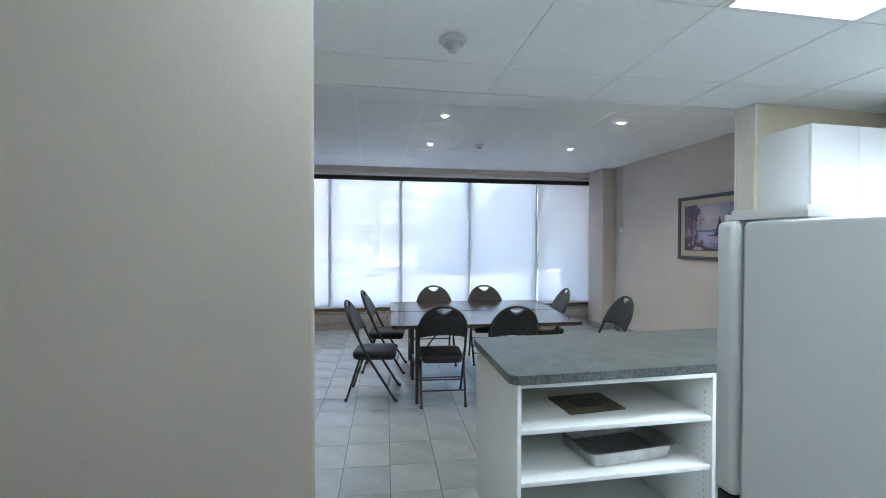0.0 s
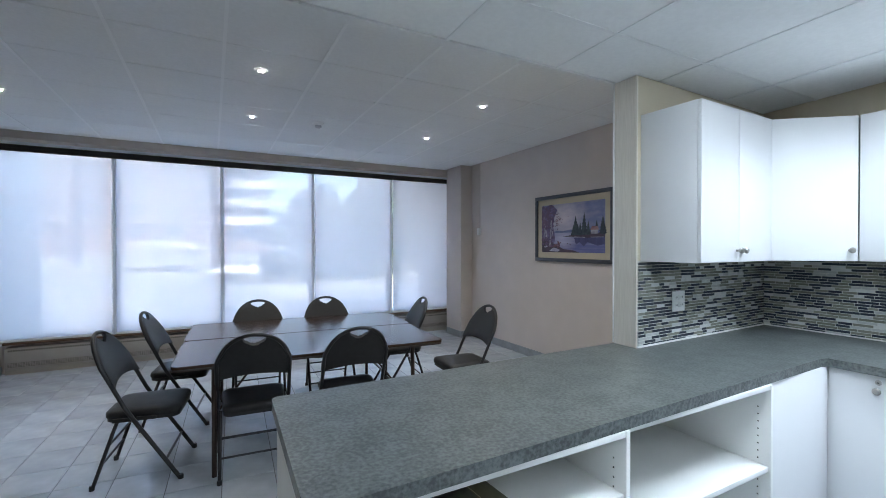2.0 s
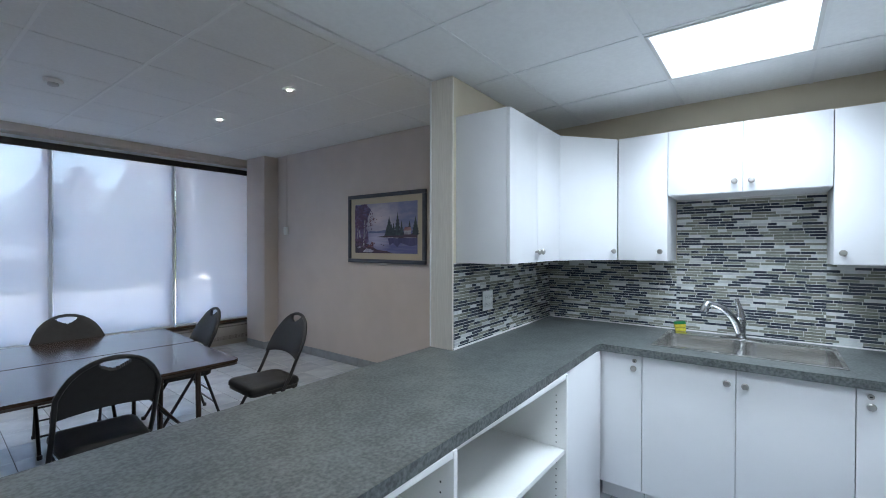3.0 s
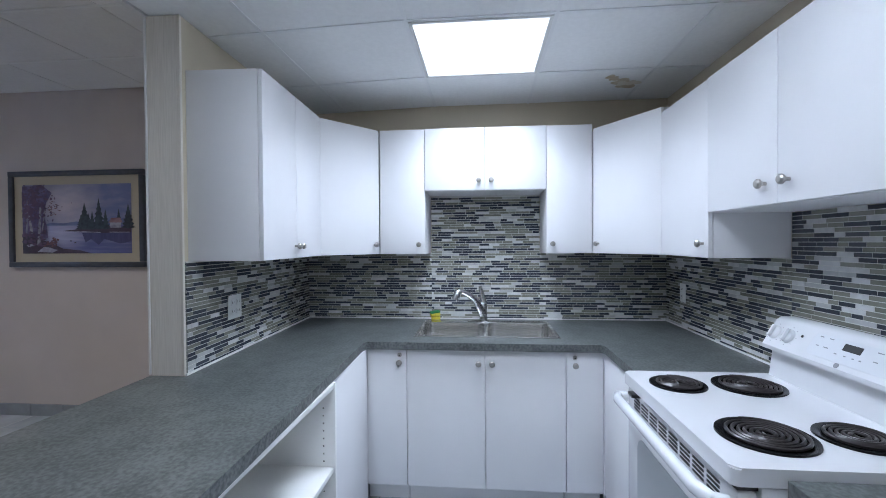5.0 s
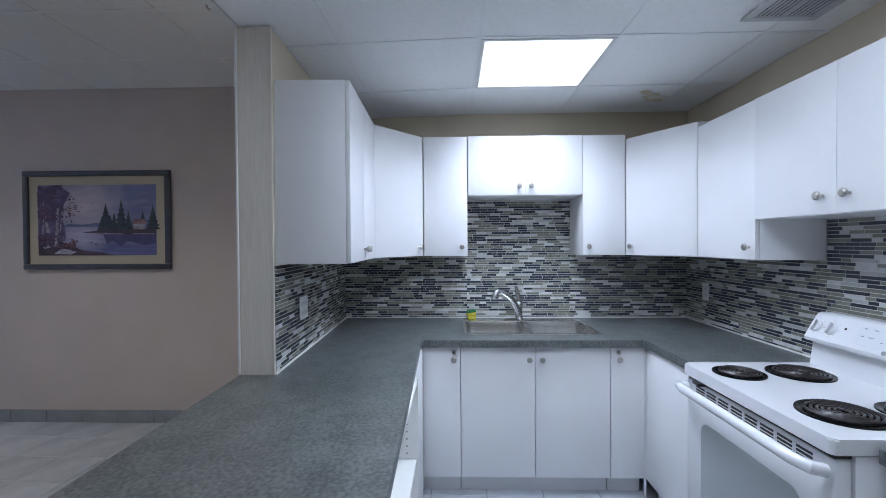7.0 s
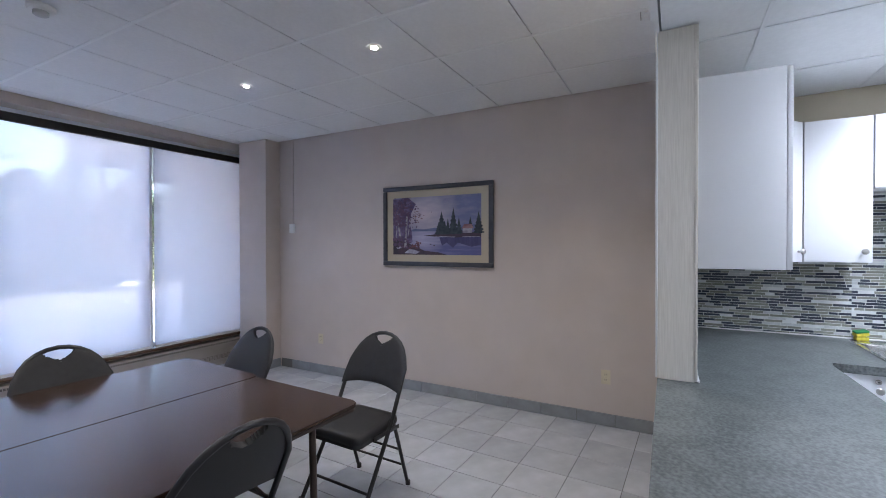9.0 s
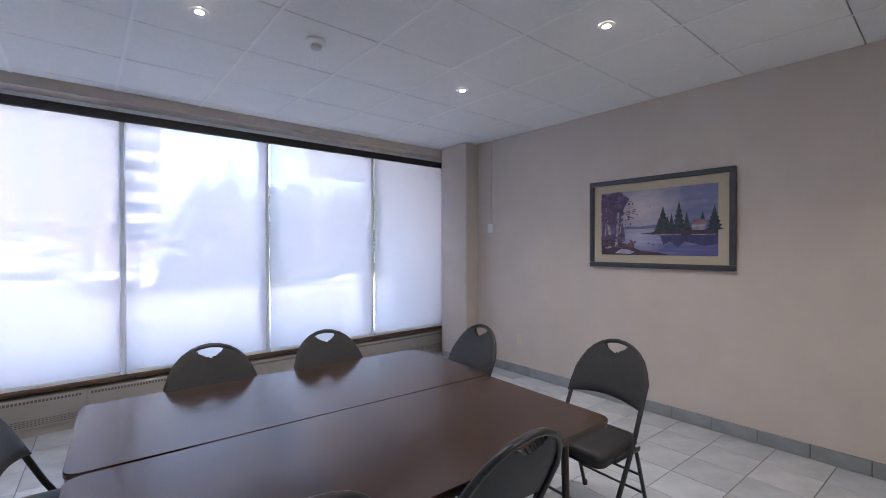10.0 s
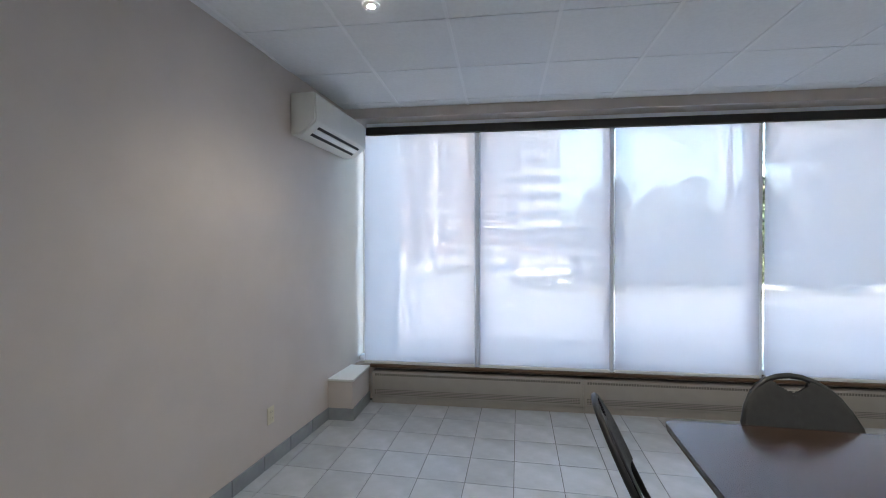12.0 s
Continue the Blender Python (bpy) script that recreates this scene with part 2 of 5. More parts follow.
def lathe(bm, profile, seg=24, m=None):
    """Rotates (radius, height) pairs round z, closed at both ends where the radius is above zero."""
    made, rings = [], []
    for r, z in profile:
        if r < 1e-6:
            v = bm.verts.new((0, 0, z)); made.append(v); rings.append([v])
        else:
            ring = [bm.verts.new((r * math.cos(2 * math.pi * j / seg), r * math.sin(2 * math.pi * j / seg), z)) for j in range(seg)]
            made += ring; rings.append(ring)
    for a, b in zip(rings, rings[1:]):
        for j in range(seg):
            q = [a[j % len(a)], a[(j + 1) % len(a)], b[(j + 1) % len(b)], b[j % len(b)]]
            q = list(dict.fromkeys(q))
            if len(q) > 2:
                bm.faces.new(q)
    if len(rings[0]) > 1:
        bm.faces.new(rings[0][::-1])
    if len(rings[-1]) > 1:
        bm.faces.new(rings[-1])
    if m is not None:
        for v in made:
            v.co = m @ v.co
    return bm


def mesh_of(name, bm, material, smooth=True):
    bmesh.ops.recalc_face_normals(bm, faces=bm.faces[:])
    me = bpy.data.meshes.new(name)
    bm.to_mesh(me)
    bm.free()
    me.materials.append(material)
    if smooth and len(me.polygons):
        me.shade_smooth()
        me.set_sharp_from_angle(angle=radians(38))
    return me


def part(name, bm, material, parent, label=""):
    ob = new(name, mesh_of(name, bm, material))
    ob.parent = parent
    return tagged(ob, label)


def thing(name, m, label, category, group="", kind=""):
    ob = new(name)
    ob.empty_display_size = 0.05
    ob.matrix_world = m
    return tagged(ob, label, category, group, kind)


def solid(name, bm, material, label, category, group="", kind="", m=None):
    ob = new(name, mesh_of(name, bm, material))
    if m is not None:
        ob.matrix_world = m
    return tagged(ob, label, category, group, kind)


def structure(name, bm, material, label, category):
    return solid(name, bm, material, label, category, kind="structure")


def B():
    return bmesh.new()


# ---- structure ----
EAST, KX, KY, KCEIL, DCEIL, EDGE = 4.185, 3.905, 0.105, 2.42, 2.75, 2.795
SLOPE = math.tan(radians(2.0))


def stub_y(x):
    return 2.585 + (x - 2.51) * SLOPE


WSL = 0.085


def west_x(y):
    return -1.955 + (y - 6.0) * WSL


structure("wall_east", box(B(), EAST, EAST + 0.15, 2.6, 8.0, 0, 3.0), M_DINING, "taupe painted wall of the dining room", "wall")
structure("wall_sink", box(B(), KX, KX + 0.2, -0.1, 2.66, 0, 3.0), M_KITCHEN, "beige painted wall behind the sink", "wall")
structure("wall_range", box(B(), 1.60, KX + 0.2, KY - 0.15, KY, 0, 3.0), M_KITCHEN, "beige painted wall behind the cooker", "wall")
structure("wall_fridge", box(B(), 0.45, 1.60, -0.045, KY, 0, 3.0), M_KITCHEN, "beige painted wall behind the refrigerator", "wall")
structure("wall_stub", prism(B(), [(2.512, stub_y(2.512)), (EAST, stub_y(EAST)), (EAST, 2.764), (2.512, 2.728)], 0, KCEIL - 0.027), M_KITCHEN,
          "beige wall stub between kitchen and dining room", "wall")
tx = B()
box(tx, 2.500, 2.5115, 2.589, 2.724, 0.915, KCEIL - 0.030)
structure("stub_end_lining", tx, M_VINYL, "grained vinyl lining on the end of the stub wall", "wall")
tr = B()
box(tr, 2.495, 2.508, 2.725, 2.734, 0.918, KCEIL - 0.030, 0.003)
structure("corner_trim", tr, M_TRIM, "white corner bead on the wall stub", "trim")
tr = B()
box(tr, 2.497, 2.510, stub_y(2.51) - 0.008, stub_y(2.51) + 0.004, 0.918, KCEIL - 0.030, 0.002)
structure("corner_trim", tr, M_VINYL, "pale corner bead beside the backsplash", "trim")
structure("soffit", prism(B(), [(-0.455, 2.7205), (EAST, 2.7205), (EAST, 2.735), (2.6, 2.742), (-0.455, 2.82)], KCEIL - 0.032, 2.76), M_CEIL, "painted drop between the two ceilings", "soffit")

# west side: near wall end, grained wall, pilaster, dining room's south and west walls
structure("wall_near", prism(B(), [(-1.6, 0.846), (-0.044, 0.846), (-0.038, 0.850), (-0.16, 0.96), (-1.6, 0.96)], 0, 3.0), M_NEARWALL, "smooth greige painted wall end", "wall")
structure("wall_grained", box(B(), -0.60, -0.46, 0.96, 2.565, 0, 3.0), M_VINYL, "pale wall covered in vertically grained vinyl", "wall")
structure("pilaster_grained", box(B(), -0.60, -0.398, 2.565, 2.82, 0, 3.0, 0.004), M_VINYL, "grained pilaster at the end of the wall", "wall")
structure("wall_dining_south", box(B(), -2.9, -0.60, 2.68, 2.82, 0, 3.0), M_DINING, "taupe painted wall of the dining room", "wall")
structure("wall_west", prism(B(), [(west_x(2.75), 2.75), (west_x(8.0), 8.0), (west_x(8.0) - 0.15, 8.0), (west_x(2.75) - 0.15, 2.75)], 0, 3.0), M_DINING,
          "taupe painted wall with scuffs beside the window", "wall")
structure("wall_hall_south", box(B(), -1.6, 0.80, -1.35, -1.2, 0, 3.0), M_NEARWALL, "plain greige wall of the hall", "wall")
structure("wall_hall_west", box(B(), -1.75, -1.6, -1.35, 0.96, 0, 3.0), M_NEARWALL, "plain greige wall of the hall", "wall")
structure("wall_hall_east", box(B(), 0.66, 0.80, -1.2, -0.0455, 0, 3.0), M_NEARWALL, "plain greige wall of the hall", "wall")

# window wall
WY = 7.70
wn_ = B()
box(wn_, -2.0, 4.35, 7.505, WY + 0.25, 2.668, 3.0)
structure("wall_north_head", wn_, M_DINING, "painted head above the window", "wall")
structure("wall_north_apron", box(B(), -2.0, 4.35, WY + 0.04, WY + 0.25, 0, 0.335), M_DINING, "painted apron below the window", "wall")
structure("window_sill", box(B(), -1.62, 4.17, WY - 0.06, WY + 0.10, 0.335, 0.362, 0.004), M_WOODSILL, "brown wooden window sill", "sill")
structure("pilaster_east", box(B(), 3.972, EAST, 6.945, 7.42, 0, DCEIL - 0.002, 0.004), M_DINING, "taupe pilaster beside the window", "wall")

window = thing("window_1", pose(0, WY + 0.16, 0), "wide aluminium window of five tall panes", "window", kind="structure")
MULL = [-0.600, 0.600, 1.820, 3.080]
ed = [-1.75] + MULL + [4.30]
for x in MULL:
    part("mullion", prism(B(), [(x - 0.012, -0.180), (x + 0.012, -0.180), (x + 0.032, -0.140), (x + 0.032, 0.05), (x - 0.032, 0.05), (x - 0.032, -0.140)], 0.36, 2.60), M_ALU, window)
for z0, z1 in ((0.345, 0.40), (2.61, 2.665)):
    part("window_frame", box(B(), -1.78, 4.33, -0.045, 0.045, z0, z1, 0.004), M_ALU, window)
for a, b in zip(ed, ed[1:]):
    p = part("pane", box(B(), a + 0.033, b - 0.033, -0.006, 0.006, 0.40, 2.61), M_GLASS, window)
    p.visible_shadow = False

# roller blinds, one for each pane
gapw = 0.021
for i, (a, b) in enumerate(zip(ed, ed[1:])):
    a = -1.680 if i == 0 else a + gapw
    b = 4.17 if i == 4 else b - gapw
    bl = thing("roller_blind", pose(0, WY - 0.035, 0), "white translucent screen roller blind, pulled down", "blind", "blinds across the window")
    part("fabric", box(B(), a, b, -0.0008, 0.0008, 0.385, 2.57), M_BLIND, bl)
    part("bottom_bar", box(B(), a, b, -0.012, 0.008, 0.366, 0.392, 0.004), M_TRIM, bl, "white bottom bar")
cas = thing("blind_cassette", pose(0, WY - 0.04, 0), "long black blind cassette under the window head", "blind cassette")
part("cover", box(B(), -1.66, 4.17, -0.035, 0.035, 2.545, 2.618, 0.005), M_CASSETTE, cas)
part("rail", box(B(), -1.66, 4.17, -0.02, 0.038, 2.6185, 2.655, 0.002), M_ALU, cas, "pale aluminium fixing rail")

# floor bed and ceilings
structure("floor", box(B(), -3.0, 4.3, -1.3, 7.9, -0.12, -0.004), M_GROUT, "grey grouted bed under the floor tiles", "floor")


def sag(ob):
    """The kitchen ceiling hangs a little lower towards the drop."""
    for v in ob.data.vertices:
        v.co.z -= 0.030 * max(0.0, v.co.y - 1.687)


def grid_ceiling(name, x0, x1, y0, y1, z, xs, ys, label, tile, skip=(), cross=0.008, joints=[]):
    bm = B()
    ex, ey = [x0] + [v for v in xs if x0 < v < x1] + [x1], [y0] + [v for v in ys if y0 < v < y1] + [y1]
    for a, b in zip(ex, ex[1:]):
        for c, d in zip(ey, ey[1:]):
            if any(a < sx < b and c < sy < d for sx, sy in skip):
                continue
            if b - a > 0.03 and d - c > 0.03:
                box(bm, a + 0.009, b - 0.009, c + (cross if cross < 0.005 else cross - 0.001), d - (cross if cross < 0.005 else cross - 0.001), z + 0.0050, z + 0.020)
    ob = structure(name, bm, tile, label, "ceiling")
    bm = B()
    for v in ex[1:-1]:
        for c, d in zip([y0] + joints, joints + [y1]):
            box(bm, v - 0.0100, v + 0.0100, c, d, z + 0.0010, z + 0.0049)
    for v in ey[1:-1]:
        if cross > 0.005:
            box(bm, x0, x1, v - cross, v + cross, z + 0.0014, z + 0.0046)
    tees = structure(name + "_grid", bm, M_TBAR, "white painted metal ceiling grid", "ceiling grid")
    if name == "ceiling_kitchen":
        sag(ob)
        sag(tees)
    structure(name + "_deck", box(B(), x0, x1, y0, y1, z + 0.06, z + 0.12), M_DARK, "deck above the hung ceiling", "ceiling")
    return ob


KXS = sorted(3.361 - 0.65 * i for i in range(9))
KYS = [1.687 + 0.65 * i for i in range(-5, 2)]
grid_ceiling("ceiling_kitchen", -1.75, EAST, -1.35, 2.7200, KCEIL, KXS, KYS, "white hung ceiling of square tiles over the kitchen", M_CEIL_K, skip=[(3.036, 1.362), (1.736, 1.362), (0.436, 0.062)], joints=[1.687])
DXS = [-0.064 + 0.616 * i for i in range(-5, 8)]
DYS = [3.426 + 0.655 * i for i in range(-1, 7)]
grid_ceiling("ceiling_dining", -2.9, EAST, 2.71, 7.5045, DCEIL, DXS, DYS, "white hung ceiling of square tiles over the dining room", M_CEIL, cross=0.0036)

# ceiling light panel
def ceiling_panel(x, y, lens):
    pl = thing("ceiling_light", pose(x, y, KCEIL), "square lit recessed ceiling light panel", "ceiling light", "light panels of the kitchen")
    fr = B()
    for s in (-1, 1):
        box(fr, s * 0.307 - 0.009, s * 0.307 + 0.009, -0.316, 0.316, -0.003, 0.02, 0.002)
        box(fr, -0.298, 0.298, s * 0.307 - 0.009, s * 0.307 + 0.009, -0.003, 0.02, 0.002)
    part("frame", fr, M_TRIM, pl)
    part("diffuser", box(B(), -0.298, 0.298, -0.298, 0.298, 0.002, 0.012), lens, pl, "glowing white diffuser")


ceiling_panel(3.036, 1.362, M_LENS)
# the tube light behind the sound diffuser is thrown downward
tubes = new("panel_light", bpy.data.lights.new("panel_light", "AREA"))
tubes.data.size, tubes.data.energy, tubes.data.color, tubes.data.spread = 0.59, 1.12, (0.77, 0.84, 1.0), radians(132)
tubes.matrix_world = pose(3.036, 1.362, KCEIL - 0.002)
ceiling_panel(1.736, 1.362, M_LENS_OLD)
ceiling_panel(0.436, 0.062, M_LENS_HALL)


def downlight(x, y):
    d = thing("downlight", pose(x, y, DCEIL), "small round recessed downlight, lit", "downlight", "downlights in the dining ceiling")
    part("ring", lathe(B(), [(0.0200, 0.002), (0.0200, -0.0035), (0.030, -0.0035), (0.046, -0.0005), (0.047, 0.0025)], 24), M_TRIM, d)
    part("lens", lathe(B(), [(0.0, 0.0005), (0.0195, 0.0005), (0.0195, 0.003)], 20), M_LAMP, d, "glowing lens")
    beam = new("downlight_beam", bpy.data.lights.new("downlight_beam", "SPOT"))
    beam.data.energy, beam.data.color, beam.data.shadow_soft_size = 1.5, (1.0, 0.92, 0.86), 0.015
    beam.data.spot_size, beam.data.spot_blend = radians(128), 0.9
    beam.matrix_world = pose(x, y, DCEIL - 0.014)


for dx, dy in ((0.80, 4.44), (0.83, 5.70), (2.68, 4.36), (2.74, 5.665), (-1.06, 5.86), (2.68, 3.08)):
    downlight(dx, dy)


# ---- kitchen ----
def knob(parent, x, y, z, name="knob", r=0.016):
    """A round cabinet knob that points to local -y."""
    bm = lathe(B(), [(0.006, 0), (0.006, 0.012), (0.011, 0.016), (r, 0.022), (r, 0.028), (r * 0.7, 0.033), (0, 0.034)], 20, pose(x, y, z, 90))
    return part(name, bm, M_NICKEL, parent, "brushed nickel knob")


def cabinet(name, m, w, d, h, doors, label, group, toe=0.0, body_top=None):
    """Local x runs across the width from 0, the back is at y = 0 and the doors are at y = -d. doors: (x0, x1, z0, z1, knob x, knob z)."""
    c = thing(name, m, label, "cabinet", group)
    bm = B()
    box(bm, 0.001, w - 0.001, -d + 0.02, 0, toe, body_top or h, 0.001)
    part("body", bm, M_WHITE, c)
    if toe:
        part("toe_kick", box(B(), 0.002, w - 0.002, -d + 0.07, -d + 0.085, 0.0, toe - 0.001), M_WHITE, c)
    for x0, x1, z0, z1, kx, kz in doors:
        dr = part("door", box(B(), x0 + 0.0013, x1 - 0.0013, -d, -d + 0.018, z0 + 0.002, z1 - 0.002, 0.0012), M_WHITE, c)
        if kx is not None:
            knob(dr, kx, -d, kz)
    return c


UB, UT, RT = 1.385, 2.180, 2.120
UH = UT - UB
UG = "wall cabinets of the kitchen"
# wall cabinets on the stub wall
cabinet("wall_cabinet", pose(2.538, stub_y(2.538) - 0.002, UB, 0, 0, 2.0), 0.70, 0.326, UH,
        [(0, 0.35, 0, UH, 0.325, 0.06), (0.35, 0.70, 0, UH, 0.375, 0.06)], "white two-door wall cabinet with nickel knobs", UG)
# wall cabinets on the sink wall
cabinet("wall_cabinet", pose(KX - 0.011, 2.015, UB, 0, 0, -90), 0.293, 0.32, UH, [(0, 0.293, 0, UH, 0.255, 0.06)], "narrow white wall cabinet beside the sink", UG)
cabinet("wall_cabinet", pose(KX - 0.011, 1.72, 1.785, 0, 0, -90), 0.757, 0.33, UT - 1.785,
        [(0, 0.378, 0, UT - 1.785, 0.340, 0.06), (0.379, 0.757, 0, UT - 1.785, 0.418, 0.06)], "short white two-door wall cabinet above the sink", UG)
cabinet("wall_cabinet", pose(KX - 0.011, 0.961, UB, 0, 0, -90), 0.28, 0.32, UH, [(0, 0.28, 0, UH, 0.035, 0.06)], "narrow white wall cabinet beside the sink", UG)
# wall cabinets on the range wall
cabinet("wall_cabinet", pose(3.17, KY + 0.011, UB, 0, 0, 180), 0.47, 0.32, RT - UB, [(0, 0.47, 0, RT - UB, 0.43, 0.06)], "white wall cabinet beside the cooker", UG)
cabinet("wall_cabinet", pose(2.698, KY + 0.011, 1.57, 0, 0, 180), 0.84, 0.325, RT - 1.57,
        [(0, 0.42, 0, RT - 1.57, 0.365, 0.07), (0.42, 0.84, 0, RT - 1.57, 0.475, 0.07)], "white two-door wall cabinet above the cooker", UG)


def corner_cabinet(p, q, corner, kfrac, label, high):
    """A wall cabinet across a corner whose door spans from p to q."""
    c = thing("corner_cabinet", pose(p[0], p[1], UB), label, "cabinet", UG)
    P, Q, C = Vector(p), Vector(q), Vector(corner)
    nrm = Vector((-(Q - P).y, (Q - P).x)).normalized()
    if nrm.dot(C - P) < 0:
        nrm = -nrm
    a, b = P + nrm * 0.02, Q + nrm * 0.02
    pts = [a, b, Vector((C.x, b.y)) if abs(b.x - C.x) < abs(a.x - C.x) else Vector((b.x, C.y)), C,
           Vector((a.x, C.y)) if abs(b.x - C.x) < abs(a.x - C.x) else Vector((C.x, a.y))]
    part("body", prism(B(), [(v.x - p[0], v.y - p[1]) for v in pts], 0, high), M_WHITE, c)
    ang = math.degrees(math.atan2(q[1] - p[1], q[0] - p[0]))
    w = (Q - P).length
    dr = part("door", box(B(), 0.003, w - 0.003, 0, 0.018, 0.002, high - 0.002, 0.0015), M_WHITE, c)
    dr.matrix_local = pose(0, 0, 0, 0, 0, ang)
    knob(dr, w * kfrac, 0, 0.06)
    return c


corner_cabinet((3.238, 2.292), (3.577, 2.018), (KX - 0.011, 2.62), 0.90, "white corner wall cabinet with an angled door", UH)
corner_cabinet((3.577, 0.680), (3.173, 0.432), (KX - 0.011, KY + 0.011), 0.10, "white corner wall cabinet with an angled door", 2.152 - UB)

# base cabinets along the sink wall
BH = 0.873
BG = "base cabinets of the kitchen"
FX = KX - 3.185
cabinet("base_cabinet", pose(KX, 2.012, 0, 0, 0, -90), 0.233, FX, BH, [(0, 0.233, 0.11, 0.868, 0.195, 0.80)], "narrow white base cabinet with a lock", BG, 0.10)
cabinet("base_cabinet", pose(KX, 1.778, 0, 0, 0, -90), 0.861, FX, BH,
        [(0, 0.43, 0.11, 0.868, 0.395, 0.80), (0.431, 0.861, 0.11, 0.868, 0.468, 0.80)], "white two-door base cabinet under the sink", BG, 0.10, 0.72)
cabinet("base_cabinet", pose(KX, 0.916, 0, 0, 0, -90), 0.193, FX, BH, [(0, 0.193, 0.11, 0.868, 0.045, 0.80)], "narrow white base cabinet with a lock", BG, 0.10)
for y in (1.817, 0.871):
    lk = thing("cabinet_lock", pose(3.185, y, 0.838), "small round steel cabinet lock on a base door", "lock", "locks on the base cabinets")
    part("barrel", lathe(B(), [(0.012, 0), (0.012, 0.005), (0.009, 0.008), (0, 0.008)], 16, pose(0, 0, 0, 0, -90)), M_NICKEL, lk)
    part("keyway", box(B(), -0.0092, -0.0078, -0.0045, 0.0045, -0.0030, 0.0030), M_BLACK, lk, "dark keyway")
cabinet("base_cabinet", pose(3.183, KY, 0, 0, 0, 180), 0.545, 0.612, BH, [(0, 0.545, 0.11, 0.868, None, None)], "white base cabinet beside the cooker", BG, 0.10)
cabinet("base_cabinet", pose(1.868, KY, 0, 0, 0, 180), 0.58, 0.55, BH, [(0, 0.58, 0.11, 0.868, None, None)], "narrow white base cabinet between cooker and refrigerator", BG, 0.10)


solid("corner_post", box(B(), 3.176, 3.200, 0.7175, 0.7225, 0.0, 0.868), M_WHITE, "white filler strip in the corner of the base cabinets", "filler strip")


def front_y(x):
    return 1.955 + (x - 0.7) * 0.020


# open shelf units of the peninsula
def shelf_unit(x0, x1, shelves, label):
    u = thing("shelf_unit", pose(x0, 0, 0), label, "shelf unit", "shelf units under the peninsula")
    w, yf, yb = x1 - x0, front_y(x0), 2.655
    part("side_panel", box(B(), 0, 0.018, yf, yb, 0, BH, 0.001), M_SHELF, u)
    part("side_panel", box(B(), w - 0.018, w, yf, yb, 0, BH, 0.001), M_SHELF, u)
    part("back_panel", box(B(), 0.0, w, yb + 0.0005, yb + 0.018, 0, BH, 0.001), M_SHELF, u)
    part("top_rail", box(B(), 0.0185, w - 0.0185, yf + 0.002, yb, BH - 0.02, BH - 0.001, 0.001), M_SHELF, u)
    for z in shelves:
        part("shelf", box(B(), 0.0185, w - 0.0185, yf + 0.008, yb, z - 0.022, z, 0.002), M_SHELF, u)
    for sx in (0.0185, w - 0.0185):
        hb = B()
        for yy in (yf + 0.05, yb - 0.07):
            for k in range(20):
                z = 0.16 + 0.032 * k
                s = 1 if sx < 0.1 else -1
                box(hb, min(sx, sx + s * 0.0006), max(sx, sx + s * 0.0006), yy - 0.0028, yy + 0.0028, z - 0.0028, z + 0.0028)
        tagged(part("pin_hole_rows", hb, M_DARK, u, "rows of small dark pin holes"), kind="stuff")
    return u


shelf_unit(0.682, 1.668, (0.085, 0.432, 0.666), "open white shelf unit at the end of the peninsula")
shelf_unit(1.670, 2.600, (0.085, 0.520), "open white shelf unit under the peninsula")
solid("filler_panel", box(B(), 2.603, 3.170, 1.998, 2.016, 0.0, BH, 0.001), M_WHITE, "plain white panel closing the corner under the counter", "panel")

# worktop with peninsula, in one piece, with a cut-out for the sink
SX0, SX1, SY0, SY1 = 3.30, 3.80, 0.935, 1.745


def counter_outline():
    pts = []
    for cx, cy, r, a0, a1 in ((0.695, 2.670, 0.03, 90, 180), (0.703, 1.990, 0.055, 180, 270)):
        pts += [(cx + r * math.cos(radians(a0 + (a1 - a0) * i / 6)), cy + r * math.sin(radians(a0 + (a1 - a0) * i / 6))) for i in range(7)]
    return pts


wt = B()
prism(wt, [(2.497, 2.726)] + counter_outline() + [(3.110, 2.003), (3.152, 1.990), (3.152, SY1), (KX - 0.001, SY1), (KX - 0.001, stub_y(KX) - 0.001), (2.497, stub_y(2.497) - 0.012)], 0.874, 0.915)
box(wt, 3.152, SX0, SY0, SY1, 0.874, 0.915)
box(wt, SX1, KX - 0.001, SY0, SY1, 0.874, 0.915)
prism(wt, [(3.155, SY0), (3.155, 0.745), (3.118, 0.729), (2.637, 0.727), (2.637, KY + 0.001), (KX - 0.001, KY + 0.001), (KX - 0.001, SY0)], 0.874, 0.915)
bmesh.ops.remove_doubles(wt, verts=wt.verts[:], dist=0.0005)
solid("worktop", wt, M_LAM, "mottled green-grey laminate worktop with a rounded peninsula", "worktop")
solid("worktop", box(B(), 1.285, 1.872, KY + 0.001, 0.675, 0.874, 0.915, 0.003), M_LAM, "small mottled green-grey laminate worktop beside the cooker", "worktop")

# white caulk line under the backsplash
ck = B()
prism(ck, [(2.50, stub_y(2.50) - 0.017), (KX - 0.02, stub_y(KX - 0.02) - 0.017), (KX - 0.02, stub_y(KX) - 0.009), (2.50, stub_y(2.50) - 0.009)], 0.916, 0.924)
box(ck, KX - 0.019, KX - 0.010, KY + 0.02, 2.62, 0.916, 0.923)
box(ck, 2.64, KX - 0.02, KY + 0.010, KY + 0.019, 0.916, 0.923)
structure("caulk_line", ck, M_TRIM, "white caulk along the foot of the backsplash", "trim")

